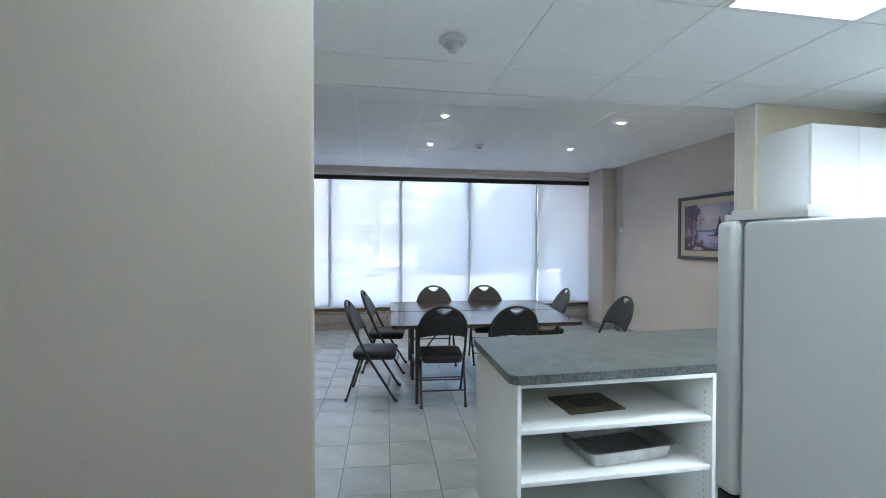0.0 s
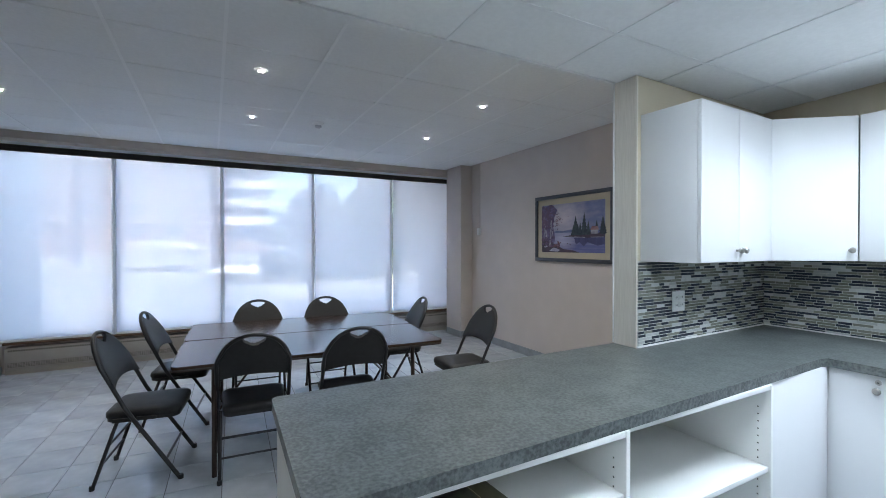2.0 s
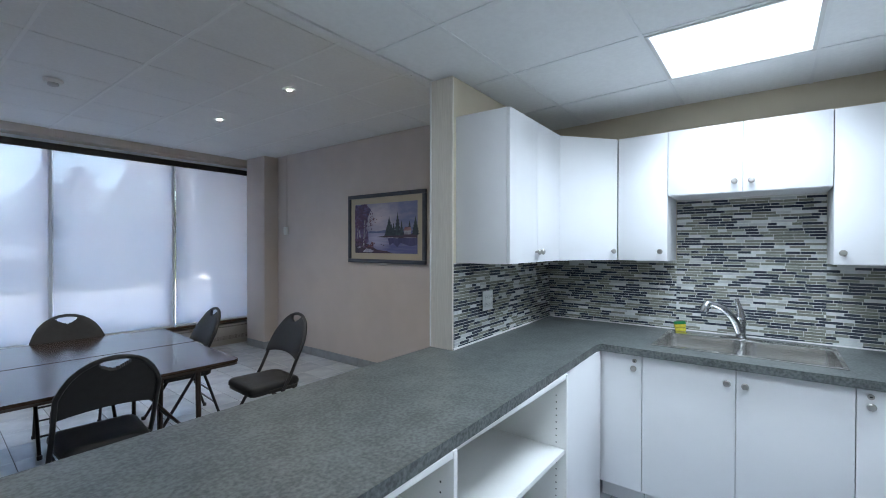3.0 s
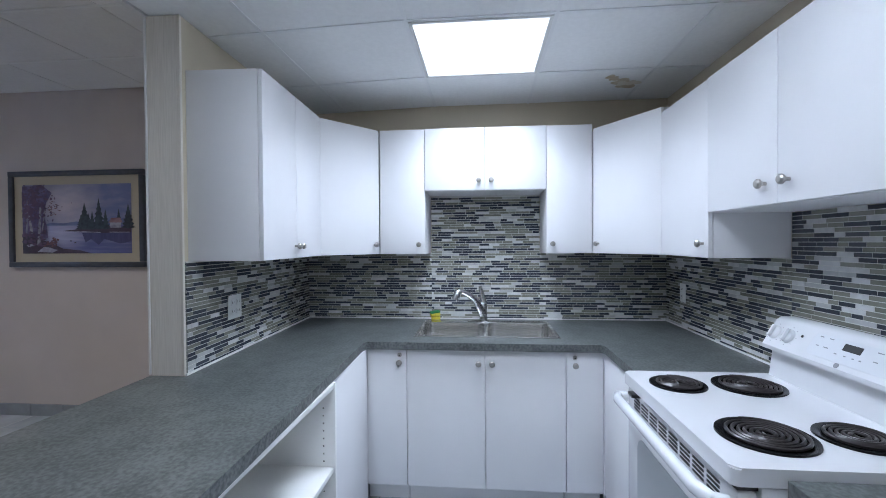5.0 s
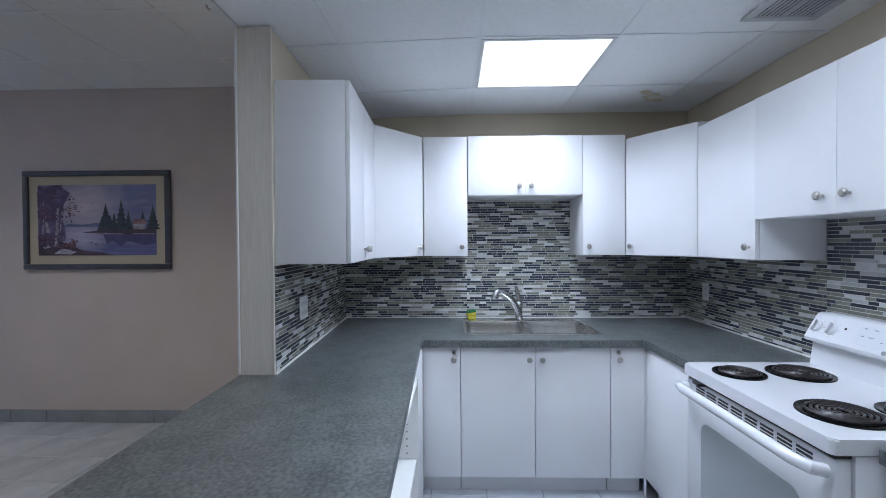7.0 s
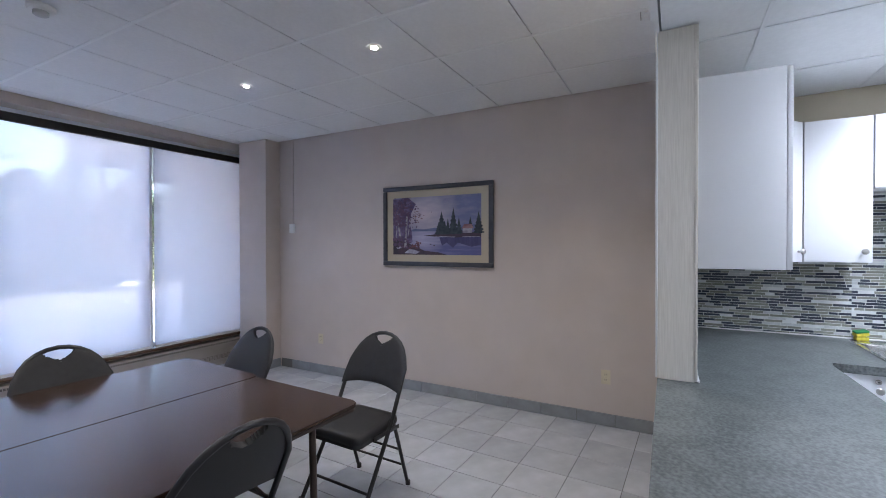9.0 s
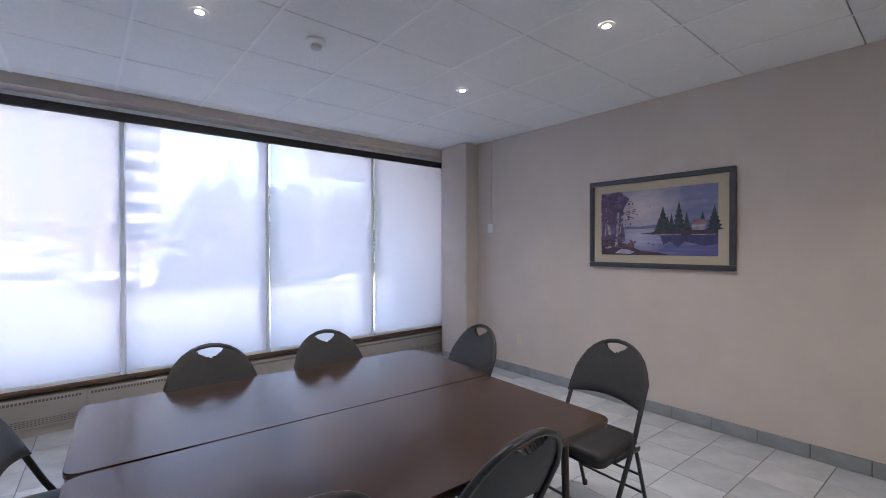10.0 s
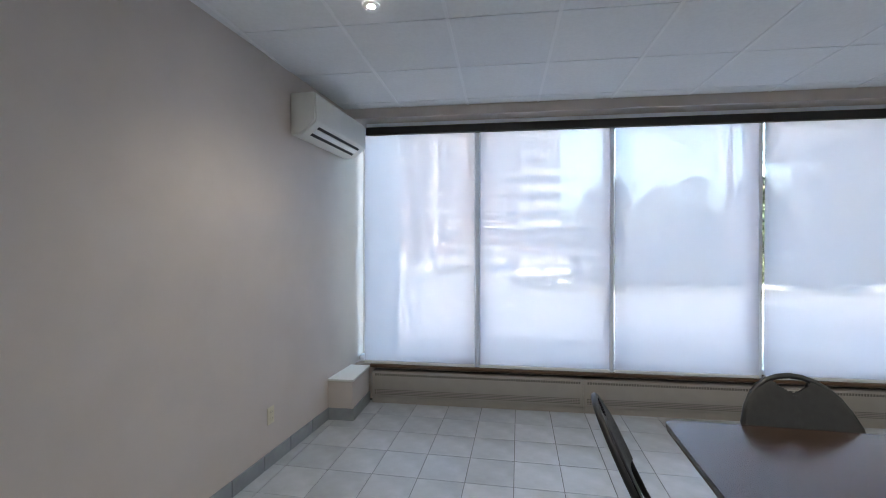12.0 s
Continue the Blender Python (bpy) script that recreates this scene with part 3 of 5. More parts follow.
# sink
sk = thing("sink", pose(3.55, 1.34, 0.915), "stainless steel double-bowl kitchen sink set in the worktop", "sink")


def bowl(y0, y1):
    bm = B()
    x0, x1, r = -0.238, 0.172, 0.06
    outer = rounded(x0, x1, y0, y1, r)
    levels = [(1.0, 0.004), (0.985, -0.02), (0.94, -0.15), (0.86, -0.175), (0.1, -0.18)]
    cx, cy = (x0 + x1) / 2, (y0 + y1) / 2
    rings = [[bm.verts.new((cx + (x - cx) * s, cy + (y - cy) * s, z)) for x, y in outer] for s, z in levels]
    for a, b in zip(rings, rings[1:]):
        for j in range(len(a)):
            bm.faces.new((a[j], a[(j + 1) % len(a)], b[(j + 1) % len(b)], b[j]))
    bm.faces.new(rings[-1])
    return bm


part("bowl", bowl(0.010, 0.398), M_SINK, sk)
part("bowl", bowl(-0.398, -0.010), M_SINK, sk)
rim = B()
for x0, x1, y0, y1 in ((-0.26, -0.234, -0.415, 0.415), (0.168, 0.255, -0.415, 0.415), (-0.234, 0.168, 0.394, 0.415), (-0.234, 0.168, -0.415, -0.394), (-0.234, 0.168, -0.0125, 0.0125)):
    box(rim, x0, x1, y0, y1, 0.0005, 0.006, 0.0015)
part("rim", rim, M_SINK, sk)
for y in (0.2, -0.2):
    part("drain", lathe(B(), [(0.045, -0.179), (0.045, -0.176), (0.03, -0.174), (0, -0.176)], 24, pose(-0.03, y, 0)), M_CHROME, sk)

# faucet
fc = thing("faucet", pose(3.765, 1.355, 0.921), "chrome single-lever kitchen faucet with a pull-out spout", "faucet")
dk = B()
prism(dk, rounded(-0.030, 0.030, -0.105, 0.105, 0.029, 8), 0.0, 0.008, 0.003)
part("deck_plate", dk, M_CHROME, fc)
part("base", lathe(B(), [(0.029, 0.0085), (0.028, 0.016), (0.025, 0.022), (0.024, 0.050), (0.025, 0.085), (0.026, 0.110), (0.024, 0.128), (0.014, 0.140), (0, 0.142)], 24), M_CHROME, fc)
sp = [(-0.008, 0.006, 0.040), (-0.014, 0.018, 0.085), (-0.024, 0.038, 0.125), (-0.038, 0.066, 0.162), (-0.054, 0.098, 0.190), (-0.068, 0.126, 0.205), (-0.078, 0.146, 0.210)]
part("spout", tube(B(), sp, [0.022, 0.024, 0.023, 0.021, 0.019, 0.017, 0.015], 14), M_CHROME, fc)
part("spray_head", tube(B(), [(-0.074, 0.139, 0.212), (-0.083, 0.156, 0.216), (-0.089, 0.168, 0.206), (-0.093, 0.176, 0.184), (-0.096, 0.182, 0.160)], [0.013, 0.018, 0.021, 0.024, 0.025], 16), M_CHROME, fc)
part("lever", tube(B(), [(0.002, -0.002, 0.130), (0.004, 0.004, 0.165), (0.003, 0.012, 0.200), (0.0, 0.022, 0.240)], [0.023, 0.019, 0.014, 0.010], 14), M_CHROME, fc)

# sponge standing behind the sink
sg = thing("sponge", pose(3.850, 1.69, 0.916, 0, 0, -80), "green and yellow sponge standing by the sink", "sponge")
part("foam", box(B(), -0.030, 0.034, -0.018, 0.018, 0, 0.024, 0.006), M_YELLOW, sg, "yellow foam")
upper = part("foam", box(B(), -0.035, 0.033, -0.020, 0.018, 0.0, 0.022, 0.005), M_YELLOW, sg, "yellow foam")
upper.matrix_local = pose(0, 0, 0.028, 9, -7, 8)
part("scourer", box(B(), -0.035, 0.033, -0.020, 0.018, 0.0222, 0.034, 0.004), M_GREEN, upper, "green scourer")


# ---- cooker ----
rg = thing("cooker", pose(2.268, KY + 0.038, 0, 0, 0, 0.3), "white electric coil cooker with a raised control panel", "cooker")
W2 = 0.379
part("body", box(B(), -W2, W2, 0.0, 0.58, 0.02, 0.885, 0.003), M_ENAMEL, rg)
top = B()
prism(top, rounded(-W2 - 0.002, W2 + 0.002, 0.0, 0.645, 0.02), 0.888, 0.932, 0.005)
part("cooktop", top, M_ENAMEL, rg)
ov = part("oven_door", box(B(), -W2 + 0.004, W2 - 0.004, 0.583, 0.630, 0.20, 0.872, 0.010), M_ENAMEL, rg)
wnd = B()
prism(wnd, [(x, z) for x, z in rounded(-0.26, 0.26, 0.30, 0.72, 0.05)], 0, 0.004)
bmesh.ops.transform(wnd, matrix=Matrix(((1, 0, 0, 0), (0, 0, 1, 0.6285), (0, 1, 0, 0), (0, 0, 0, 1))), verts=wnd.verts[:])
part("oven_window", wnd, M_OVENGLASS, ov, "grey glass oven window")
hd = [(-0.355, 0.640, 0.835), (-0.352, 0.675, 0.840), (-0.30, 0.690, 0.842), (0.30, 0.690, 0.842), (0.352, 0.675, 0.840), (0.355, 0.640, 0.835)]
part("handle", tube(B(), hd, 0.019, 12), M_ENAMEL, ov, "long white bar handle")
vt = B()
for k in range(8):
    for j in range(4):
        box(vt, -0.30 + 0.077 * k, -0.30 + 0.077 * k + 0.060, 0.6295, 0.6315, 0.812 + 0.0125 * j, 0.819 + 0.0125 * j)
tagged(part("vent_grille", vt, M_DARK, ov, "dark vent slots"), kind="stuff")
# dark strip fills the open gap above the door, its shade given as colour
part("gap_shade", box(B(), -0.368, 0.368, 0.5805, 0.627, 0.8728, 0.8870), M_DARK, rg, "dark strip standing for the shade in the gap under the cooktop")
part("latch", box(B(), 0.225, 0.272, 0.6275, 0.664, 0.8730, 0.8868, 0.003), M_BLACK, rg, "small black latch")
part("drawer", box(B(), -W2 + 0.004, W2 - 0.004, 0.583, 0.625, 0.04, 0.19, 0.008), M_ENAMEL, rg)
# the raised back, a profile swept across the width
pf = [(0.0, 0.925), (0.10, 0.925), (0.095, 0.945), (0.085, 1.02), (0.088, 1.035), (0.120, 1.040), (0.122, 1.055), (0.066, 1.150), (0.050, 1.160), (0.0, 1.160)]
bg = B()
prism(bg, pf, -W2, W2)
bmesh.ops.transform(bg, matrix=Matrix(((0, 0, 1, 0), (1, 0, 0, 0), (0, 1, 0, 0), (0, 0, 0, 1))), verts=bg.verts[:])
bmesh.ops.bevel(bg, geom=[e for e in bg.edges if abs(abs(e.verts[0].co.x) - W2) < 1e-4 and abs(e.verts[0].co.x - e.verts[1].co.x) < 1e-4], offset=0.012, segments=3, affect="EDGES")
bk = part("backguard", bg, M_ENAMEL, rg)


def on_panel(bm):
    bmesh.ops.transform(bm, matrix=PANEL, verts=bm.verts[:])
    return bm


# panel frame: u across towards +x, v up the slope, w out of the panel
sl = Vector((0, -0.056, 0.095)).normalized()
nw = Vector((0, 0.095, 0.056)).normalized()
PANEL = Matrix(((1, 0, 0, 0), (0, sl.y, nw.y, 0.122), (0, sl.z, nw.z, 1.055), (0, 0, 0, 1)))
for u in (0.335, 0.262, -0.262, -0.335):
    kn = part("control_knob", on_panel(lathe(B(), [(0.027, 0.001), (0.027, 0.004), (0.0235, 0.008), (0.021, 0.010), (0, 0.010)], 28, pose(u, 0.056, 0))), M_ENAMEL, bk)
    part("grip", on_panel(box(B(), u - 0.006, u + 0.006, 0.032, 0.080, 0.0102, 0.024, 0.004)), M_ENAMEL, kn)
    tk = B()
    for a in range(0, 360, 45):
        cx, cy = u + 0.036 * math.cos(radians(a)), 0.056 + 0.036 * math.sin(radians(a))
        box(tk, cx - 0.002, cx + 0.002, cy - 0.001, cy + 0.001, 0.0005, 0.0012)
    tagged(part("dial_print", on_panel(tk), M_PRINT, bk, "small grey dial marks"), kind="stuff")
part("indicator_light", on_panel(lathe(B(), [(0.005, 0), (0.005, 0.002), (0, 0.003)], 12, pose(0.205, 0.07, 0))), M_BLACK, bk)
pd = B()
prism(pd, rounded(-0.155, 0.155, 0.018, 0.098, 0.018), 0.0004, 0.0022)
part("keypad", on_panel(pd), mat("pale_grey_keypad", (0.64, 0.66, 0.69), 0.35), bk, "pale touch pad")
part("display", on_panel(box(B(), -0.035, 0.030, 0.062, 0.086, 0.0024, 0.0034)), M_BLACK, bk, "dark clock display")
kb = B()
for u, v, w in ((0.125, 0.088, 0.020), (0.085, 0.088, 0.024), (0.125, 0.055, 0.018), (0.09, 0.055, 0.028), (0.045, 0.045, 0.014), (0.01, 0.045, 0.012), (-0.02, 0.045, 0.012), (-0.045, 0.045, 0.012), (-0.09, 0.085, 0.03), (-0.09, 0.055, 0.022)):
    box(kb, u - w / 3, u + w / 3, v - 0.0016, v + 0.0016, 0.0024, 0.0030)
tagged(part("key_print", on_panel(kb), M_PRINT, bk, "small grey key marks"), kind="stuff")
part("badge", on_panel(lathe(B(), [(0.009, 0.0004), (0.009, 0.0014), (0, 0.0014)], 20, pose(0.02, 0.010, 0))), M_PRINT, bk, "small round grey badge")


def burner(x, y, r):
    bu = part("burner", lathe(B(), [(r + 0.014, 0.9325), (r + 0.013, 0.9375), (r + 0.004, 0.9372), (r - 0.004, 0.9345), (r * 0.7, 0.9335), (0, 0.9330)], 40), M_DRIP, rg, "black coil burner")
    bu.matrix_local = pose(x, y, 0)
    n = 6 if r > 0.09 else 5
    spi = [(rad * math.cos(a), rad * math.sin(a), 0.9400) for a, rad in ((0.18 * i, 0.014 + (r - 0.017) * i / (n * 35)) for i in range(n * 35 + 1))]
    part("coil", tube(B(), spi, 0.0050, 6), M_COIL, bu)
    part("support", tube(B(), [(-r + 0.01, 0, 0.9385), (r - 0.01, 0, 0.9385)], 0.002, 6), M_STEEL, bu)


for bx, by, br in ((0.215, 0.505, 0.082), (0.21, 0.265, 0.102), (-0.205, 0.465, 0.104), (-0.205, 0.235, 0.082)):
    burner(bx, by, br)

# ---- refrigerator ----
rf = thing("refrigerator", pose(0.551, KY + 0.02, 0), "white refrigerator with pebbled sides, doors closed", "refrigerator")
part("cabinet_shell", box(B(), 0, 0.70, 0, 0.560, 0.03, 1.522, 0.006), M_FRIDGE, rf)
part("gasket", box(B(), 0.012, 0.688, 0.5605, 0.572, 0.06, 1.516), M_GASKET, rf, "grey door gasket")
for z0, z1 in ((0.06, 1.105), (1.130, 1.525)):
    dr = part("door", box(B(), 0.0, 0.70, 0.5725, 0.609, z0, z1, 0.010, 3), M_FRIDGE, rf)
    part("handle", tube(B(), [(0.64, 0.608, z0 + 0.12), (0.64, 0.645, z0 + 0.15), (0.64, 0.645, z1 - 0.15), (0.64, 0.608, z1 - 0.12)], 0.011, 10), M_PLASTIC, dr)
hg = B()
prism(hg, [(0.008, 0.478), (0.05, 0.478), (0.055, 0.54), (0.055, 0.592), (0.045, 0.60), (0.008, 0.60)], 1.5255, 1.540, 0.006)
part("hinge_cover", hg, M_PLASTIC, rf, "white plastic hinge cover")
part("hinge", box(B(), 0.006, 0.070, 0.5745, 0.606, 1.1065, 1.1285, 0.003), M_BLACK, rf, "dark hinge plate between the doors")
part("kick_grille", box(B(), 0.01, 0.69, 0.53, 0.55, 0.0, 0.029), M_BLACK, rf)

# ---- things on the shelves ----
pm = thing("placemat", pose(1.14, 2.215, 0.667, 0, 0, 4), "olive placemat with a dark print on the open shelf", "placemat")
part("card", prism(B(), rounded(-0.155, 0.155, -0.118, 0.118, 0.012), 0, 0.004), M_MATCARD, pm)
part("picture", box(B(), -0.075, 0.075, -0.055, 0.055, 0.0042, 0.0048), M_MATPRINT, pm, "dark printed picture")
lf = B()
for s in (-1, 1):
    box(lf, -0.082, 0.082, s * 0.062 - 0.001, s * 0.062 + 0.001, 0.0042, 0.0047)
    box(lf, s * 0.082 - 0.001, s * 0.082 + 0.001, -0.0605, 0.0605, 0.0042, 0.0047)
part("border_line", lf, M_MATLINE, pm, "thin cream border")

tray = thing("roasting_pan", pose(1.288, 2.185, 0.433, 0, 0, 5), "dull aluminium roasting pan on the open shelf", "pan")
tb = B()
outs = [(1.0, 0.070), (1.0, 0.073), (0.93, 0.074), (0.92, 0.070), (0.86, 0.008), (0.80, 0.004), (0.80, 0.0), (0.87, 0.003), (0.935, 0.066)]
ol = rounded(-0.25, 0.25, -0.165, 0.165, 0.05)
rings = [[tb.verts.new((x * s, y * s, z)) for x, y in ol] for s, z in outs]
for a, b in zip(rings, rings[1:] + rings[:1]):
    if a is rings[5]:
        continue
    for j in range(len(a)):
        tb.faces.new((a[j], a[(j + 1) % len(a)], b[(j + 1) % len(b)], b[j]))
tb.faces.new(rings[5]); tb.faces.new(rings[6][::-1])
part("tray", tb, M_PAN, tray)


def wall_plate(name, m, label, mat_, gangs=(0.0,)):
    """An electrical plate in the local x-z plane that faces local -y."""
    o = thing(name, m, label, "outlet")
    w = 0.036 + max(gangs)
    part("plate", box(B(), -w, w, -0.006, 0, -0.058, 0.058, 0.003), mat_, o)
    for g in gangs:
        for s in (-1, 1):
            so = part("socket", box(B(), g - 0.017, g + 0.017, -0.0085, -0.0062, s * 0.022 - 0.015, s * 0.022 + 0.015, 0.004), mat_, o)
            for x in (-0.007, 0.007):
                part("slot", box(B(), g + x - 0.0013, g + x + 0.0013, -0.0093, -0.0087, s * 0.022 - 0.004, s * 0.022 + 0.006), M_DARK, so, "dark outlet slot")
    return o


wall_plate("wall_outlet", pose(2.870, stub_y(2.87) - 0.013, 1.148, 0, 0, 2), "white outlet plate on the tiled backsplash", M_PLASTIC, (-0.024, 0.024))
wall_plate("wall_outlet", pose(3.64, KY + 0.013, 1.135, 0, 0, 180), "white outlet plate on the tiled backsplash", M_PLASTIC)
wall_plate("wall_outlet", pose(EAST - 0.001, 3.155, 0.40, 0, 0, -90), "cream outlet plate low on the taupe wall", M_CREAM)
wall_plate("wall_outlet", pose(EAST - 0.001, 6.28, 0.40, 0, 0, -90), "cream outlet plate low on the taupe wall", M_CREAM)
wall_plate("wall_outlet", pose(west_x(6.38) + 0.001, 6.38, 0.345, 0, 0, 90 - 4.86), "cream outlet plate low on the taupe wall", M_CREAM)

# kitchen ceiling: sprinkler, vent, stain
sp_ = thing("smoke_alarm", pose(0.42, 2.10, KCEIL - 0.011), "round grey alarm head on the kitchen ceiling", "alarm")
part("base", lathe(B(), [(0.062, 0.0), (0.062, -0.012), (0.050, -0.022), (0, -0.022)], 32), M_GASKET, sp_)
part("sensor", lathe(B(), [(0.034, -0.0225), (0.034, -0.036), (0.022, -0.044), (0.020, -0.056), (0, -0.058)], 24), M_GASKET, sp_)
sm = thing("smoke_alarm", pose(1.460, 5.62, DCEIL), "round white smoke detector on the dining ceiling", "alarm")
part("base", lathe(B(), [(0.062, 0.0), (0.062, -0.014), (0.052, -0.026), (0, -0.026)], 32), M_PLASTIC, sm)
part("sensor", lathe(B(), [(0.034, -0.0265), (0.034, -0.044), (0.024, -0.050), (0, -0.050)], 24), M_GASKET, sm)
vn = thing("ceiling_vent", pose(2.43, 0.43, KCEIL), "grey louvred exhaust vent in the kitchen ceiling", "vent")
part("backing", box(B(), -0.12, 0.12, -0.13, 0.13, -0.004, -0.0015), M_DARK, vn)
vf = B()
for s in (-1, 1):
    box(vf, s * 0.135 - 0.016, s * 0.135 + 0.016, -0.155, 0.155, -0.012, -0.001, 0.003)
    box(vf, -0.119, 0.119, s * 0.14 - 0.014, s * 0.14 + 0.014, -0.012, -0.001, 0.003)
box(vf, -0.119, 0.119, -0.006, 0.006, -0.012, -0.004)
part("frame", vf, M_GASKET, vn)
for k in range(14):
    y = -0.118 + 0.0182 * k
    part("slat", box(B(), -0.118, 0.118, y - 0.005, y + 0.005, -0.009, -0.0065), M_GASKET, vn)


def stain(x, y, r, seed, sx=1.0, material=M_STAIN, drop=0.0):
    rnd = random.Random(seed)
    pts = []
    for i in range(28):
        a = 2 * math.pi * i / 28
        q = r * (0.7 + 0.25 * math.sin(2 * a + seed) + 0.15 * math.sin(5 * a + 2 * seed) + rnd.uniform(-0.06, 0.06))
        pts.append((x + sx * q * math.cos(a), y + q * math.sin(a)))
    structure("ceiling_stain", prism(B(), pts, KCEIL + 0.0012 - drop, KCEIL + 0.0026), material, "brown water stain on a ceiling tile", "stain")


stain(3.485, 0.585, 0.055, 3)
stain(3.585, 0.490, 0.105, 9, 0.9)
stain(3.575, 0.468, 0.075, 11, 0.9, M_STAIN_PALE, 0.0012)


# ---- dining room ----
def folding_table(m, label, length=1.83, high=0.733, deep=0.762):
    t = thing("folding_table", m, label, "table", "tables pushed together")
    L, Wd, zt = length / 2, deep / 2, high
    part("tabletop", prism(B(), rounded(-L, L, -Wd, Wd, 0.045), zt - 0.018, zt, 0.003), M_TABLE, t)
    part("edge_band", prism(B(), rounded(-L + 0.004, L - 0.004, -Wd + 0.004, Wd - 0.004, 0.042), zt - 0.034, zt - 0.0185), M_TABLEEDGE, t, "dark brown edge band")
    for s in (-1, 1):
        bx = s * (L - 0.235)
        for q in (-1, 1):
            part("leg", tube(B(), [(bx, q * (Wd - 0.07), zt - 0.04), (bx, q * (Wd - 0.05), 0.0)], 0.0155, 12), M_TABLEEDGE, t)
        part("stretcher", tube(B(), [(bx, -(Wd - 0.06), 0.28), (bx, Wd - 0.06, 0.28)], 0.010, 10), M_TABLEEDGE, t)
        part("rail", box(B(), bx - 0.018, bx + 0.018, -(Wd - 0.05), Wd - 0.05, zt - 0.05, zt - 0.0345), M_TABLEEDGE, t)
        part("brace", tube(B(), [(bx, 0, 0.28), (bx - s * 0.32, 0, zt - 0.036)], 0.008, 8), M_TABLEEDGE, t)
    return t


folding_table(pose(1.178, 4.427, 0, 0, 0, -2.4), "walnut laminate folding table with dark steel legs", deep=0.792)
folding_table(pose(1.226, 5.206, 0, 0, 0, -3.3), "walnut laminate folding table with dark steel legs", 1.86, 0.735)


def folding_chair():
    """Faces local +y; the origin is on the floor at the middle of the feet."""
    c = thing("folding_chair", pose(0, 0, 0), "charcoal padded steel folding chair with a handle slot in its back", "chair", "chairs round the tables")
    X = 0.222
    fr = []
    n = 14

    def back_y(z):
        return 0.235 - 0.282 * min(z, 0.45) / 0.45 - (0.223 * (z - 0.45) / 0.465 if z > 0.45 else 0)
    for i in range(6):
        z = 0.60 * i / 5
        fr.append((X - 0.004 * i / 5, back_y(z), z))
    arch = []
    for i in range(n + 1):
        a = math.pi * i / n
        z = 0.66 + 0.255 * math.sin(a) ** 0.85
        x = 0.218 * math.cos(a) if abs(math.cos(a)) < 0.97 else 0.218 * math.copysign(1, math.cos(a))
        arch.append((x, back_y(z), z))
    full = fr + arch + [(-x, y, z) for x, y, z in fr[::-1]]
    part("back_frame", tube(B(), full, 0.0125, 10), M_CHAIRM, c)
    for s in (-1, 1):
        part("leg", tube(B(), [(s * 0.200, -0.235, 0), (s * 0.200, -0.125, 0.34), (s * 0.200, -0.100, 0.410)], 0.011, 10), M_CHAIRM, c)
        part("rubber_foot", lathe(B(), [(0.016, 0), (0.016, 0.022), (0.013, 0.028)], 12, pose(s * X, 0.235, 0)), M_BLACK, c)
        part("rubber_foot", lathe(B(), [(0.015, 0), (0.015, 0.022), (0.012, 0.028)], 12, pose(s * 0.200, -0.235, 0)), M_BLACK, c)
        part("hinge_arm", box(B(), s * 0.209 - 0.003, s * 0.209 + 0.003, -0.13, 0.10, 0.392, 0.416, 0.002), M_CHAIRM, c)
    part("front_stretcher", tube(B(), [(-X, back_y(0.13), 0.13), (X, back_y(0.13), 0.13)], 0.008, 8), M_CHAIRM, c)
    for z in (0.14, 0.25):
        y = -0.235 + 0.110 * z / 0.34
        part("rear_stretcher", tube(B(), [(-0.2, y, z), (0.2, y, z)], 0.007, 8), M_CHAIRM, c)
    # seat: a padded cushion on a shallow steel pan, narrower at the back
    seat_out = []
    for x, y in rounded(-1, 1, -1, 1, 0.28, 6):
        w = 0.196 + 0.012 * y
        seat_out.append((x * w, 0.022 + y * 0.205))
    st = B()
    cx, cy = 0, 0.022
    lev = [(0.985, 0.410), (1.0, 0.416), (1.0, 0.432), (0.985, 0.444), (0.93, 0.454), (0.75, 0.460), (0.35, 0.463)]
    rings_ = [[st.verts.new((cx + (x - cx) * s, cy + (y - cy) * s, z)) for x, y in seat_out] for s, z in lev]
    for a, b in zip(rings_, rings_[1:]):
        for j in range(len(a)):
            st.faces.new((a[j], a[(j + 1) % len(a)], b[(j + 1) % len(b)], b[j]))
    st.faces.new(rings_[0][::-1]); st.faces.new(rings_[-1])
    seat = part("seat", st, M_CHAIRV, c)
    part("seat_pan", prism(B(), [(x * 0.97, cy + (y - cy) * 0.97) for x, y in seat_out], 0.388, 0.4095), M_CHAIRM, c)
    # backrest: two curved skins with a half-moon slot under the top of the frame
    bk_ = B()
    NX, NZ = 52, 44
    z0, z1 = 0.615, 0.906

    def bottom(x):
        return z0 + 0.03 * (x / 0.217) ** 2 * -1 + 0.022
    grid = {}

    def top_of(u, side):
        return 0.66 + (0.266 if side else 0.248) * (max(0.0, 1 - abs(u) ** 2.1)) ** 0.5

    for side in (0, 1):
        for i in range(NX + 1):
            for k in range(NZ + 1):
                u, v = -1 + 2 * i / NX, k / NZ
                x = (0.230 if side else 0.217) * u
                zb = bottom(0.217 * u) - 0.004 * side
                z = zb + (top_of(u, side) - zb) * v
                curve = 0.030 * (1 - u * u)
                pad = (0.008 + 0.014 * (1 - u ** 6) * (1 - (2 * v - 1) ** 6)) if side else -0.005
                grid[side, i, k] = bk_.verts.new((x, back_y(z) - curve * 0.6 + 0.010 + pad, z))

    def notch(x):
        return 0.842 + 0.034 * min(1.0, (x / 0.066) ** 2)

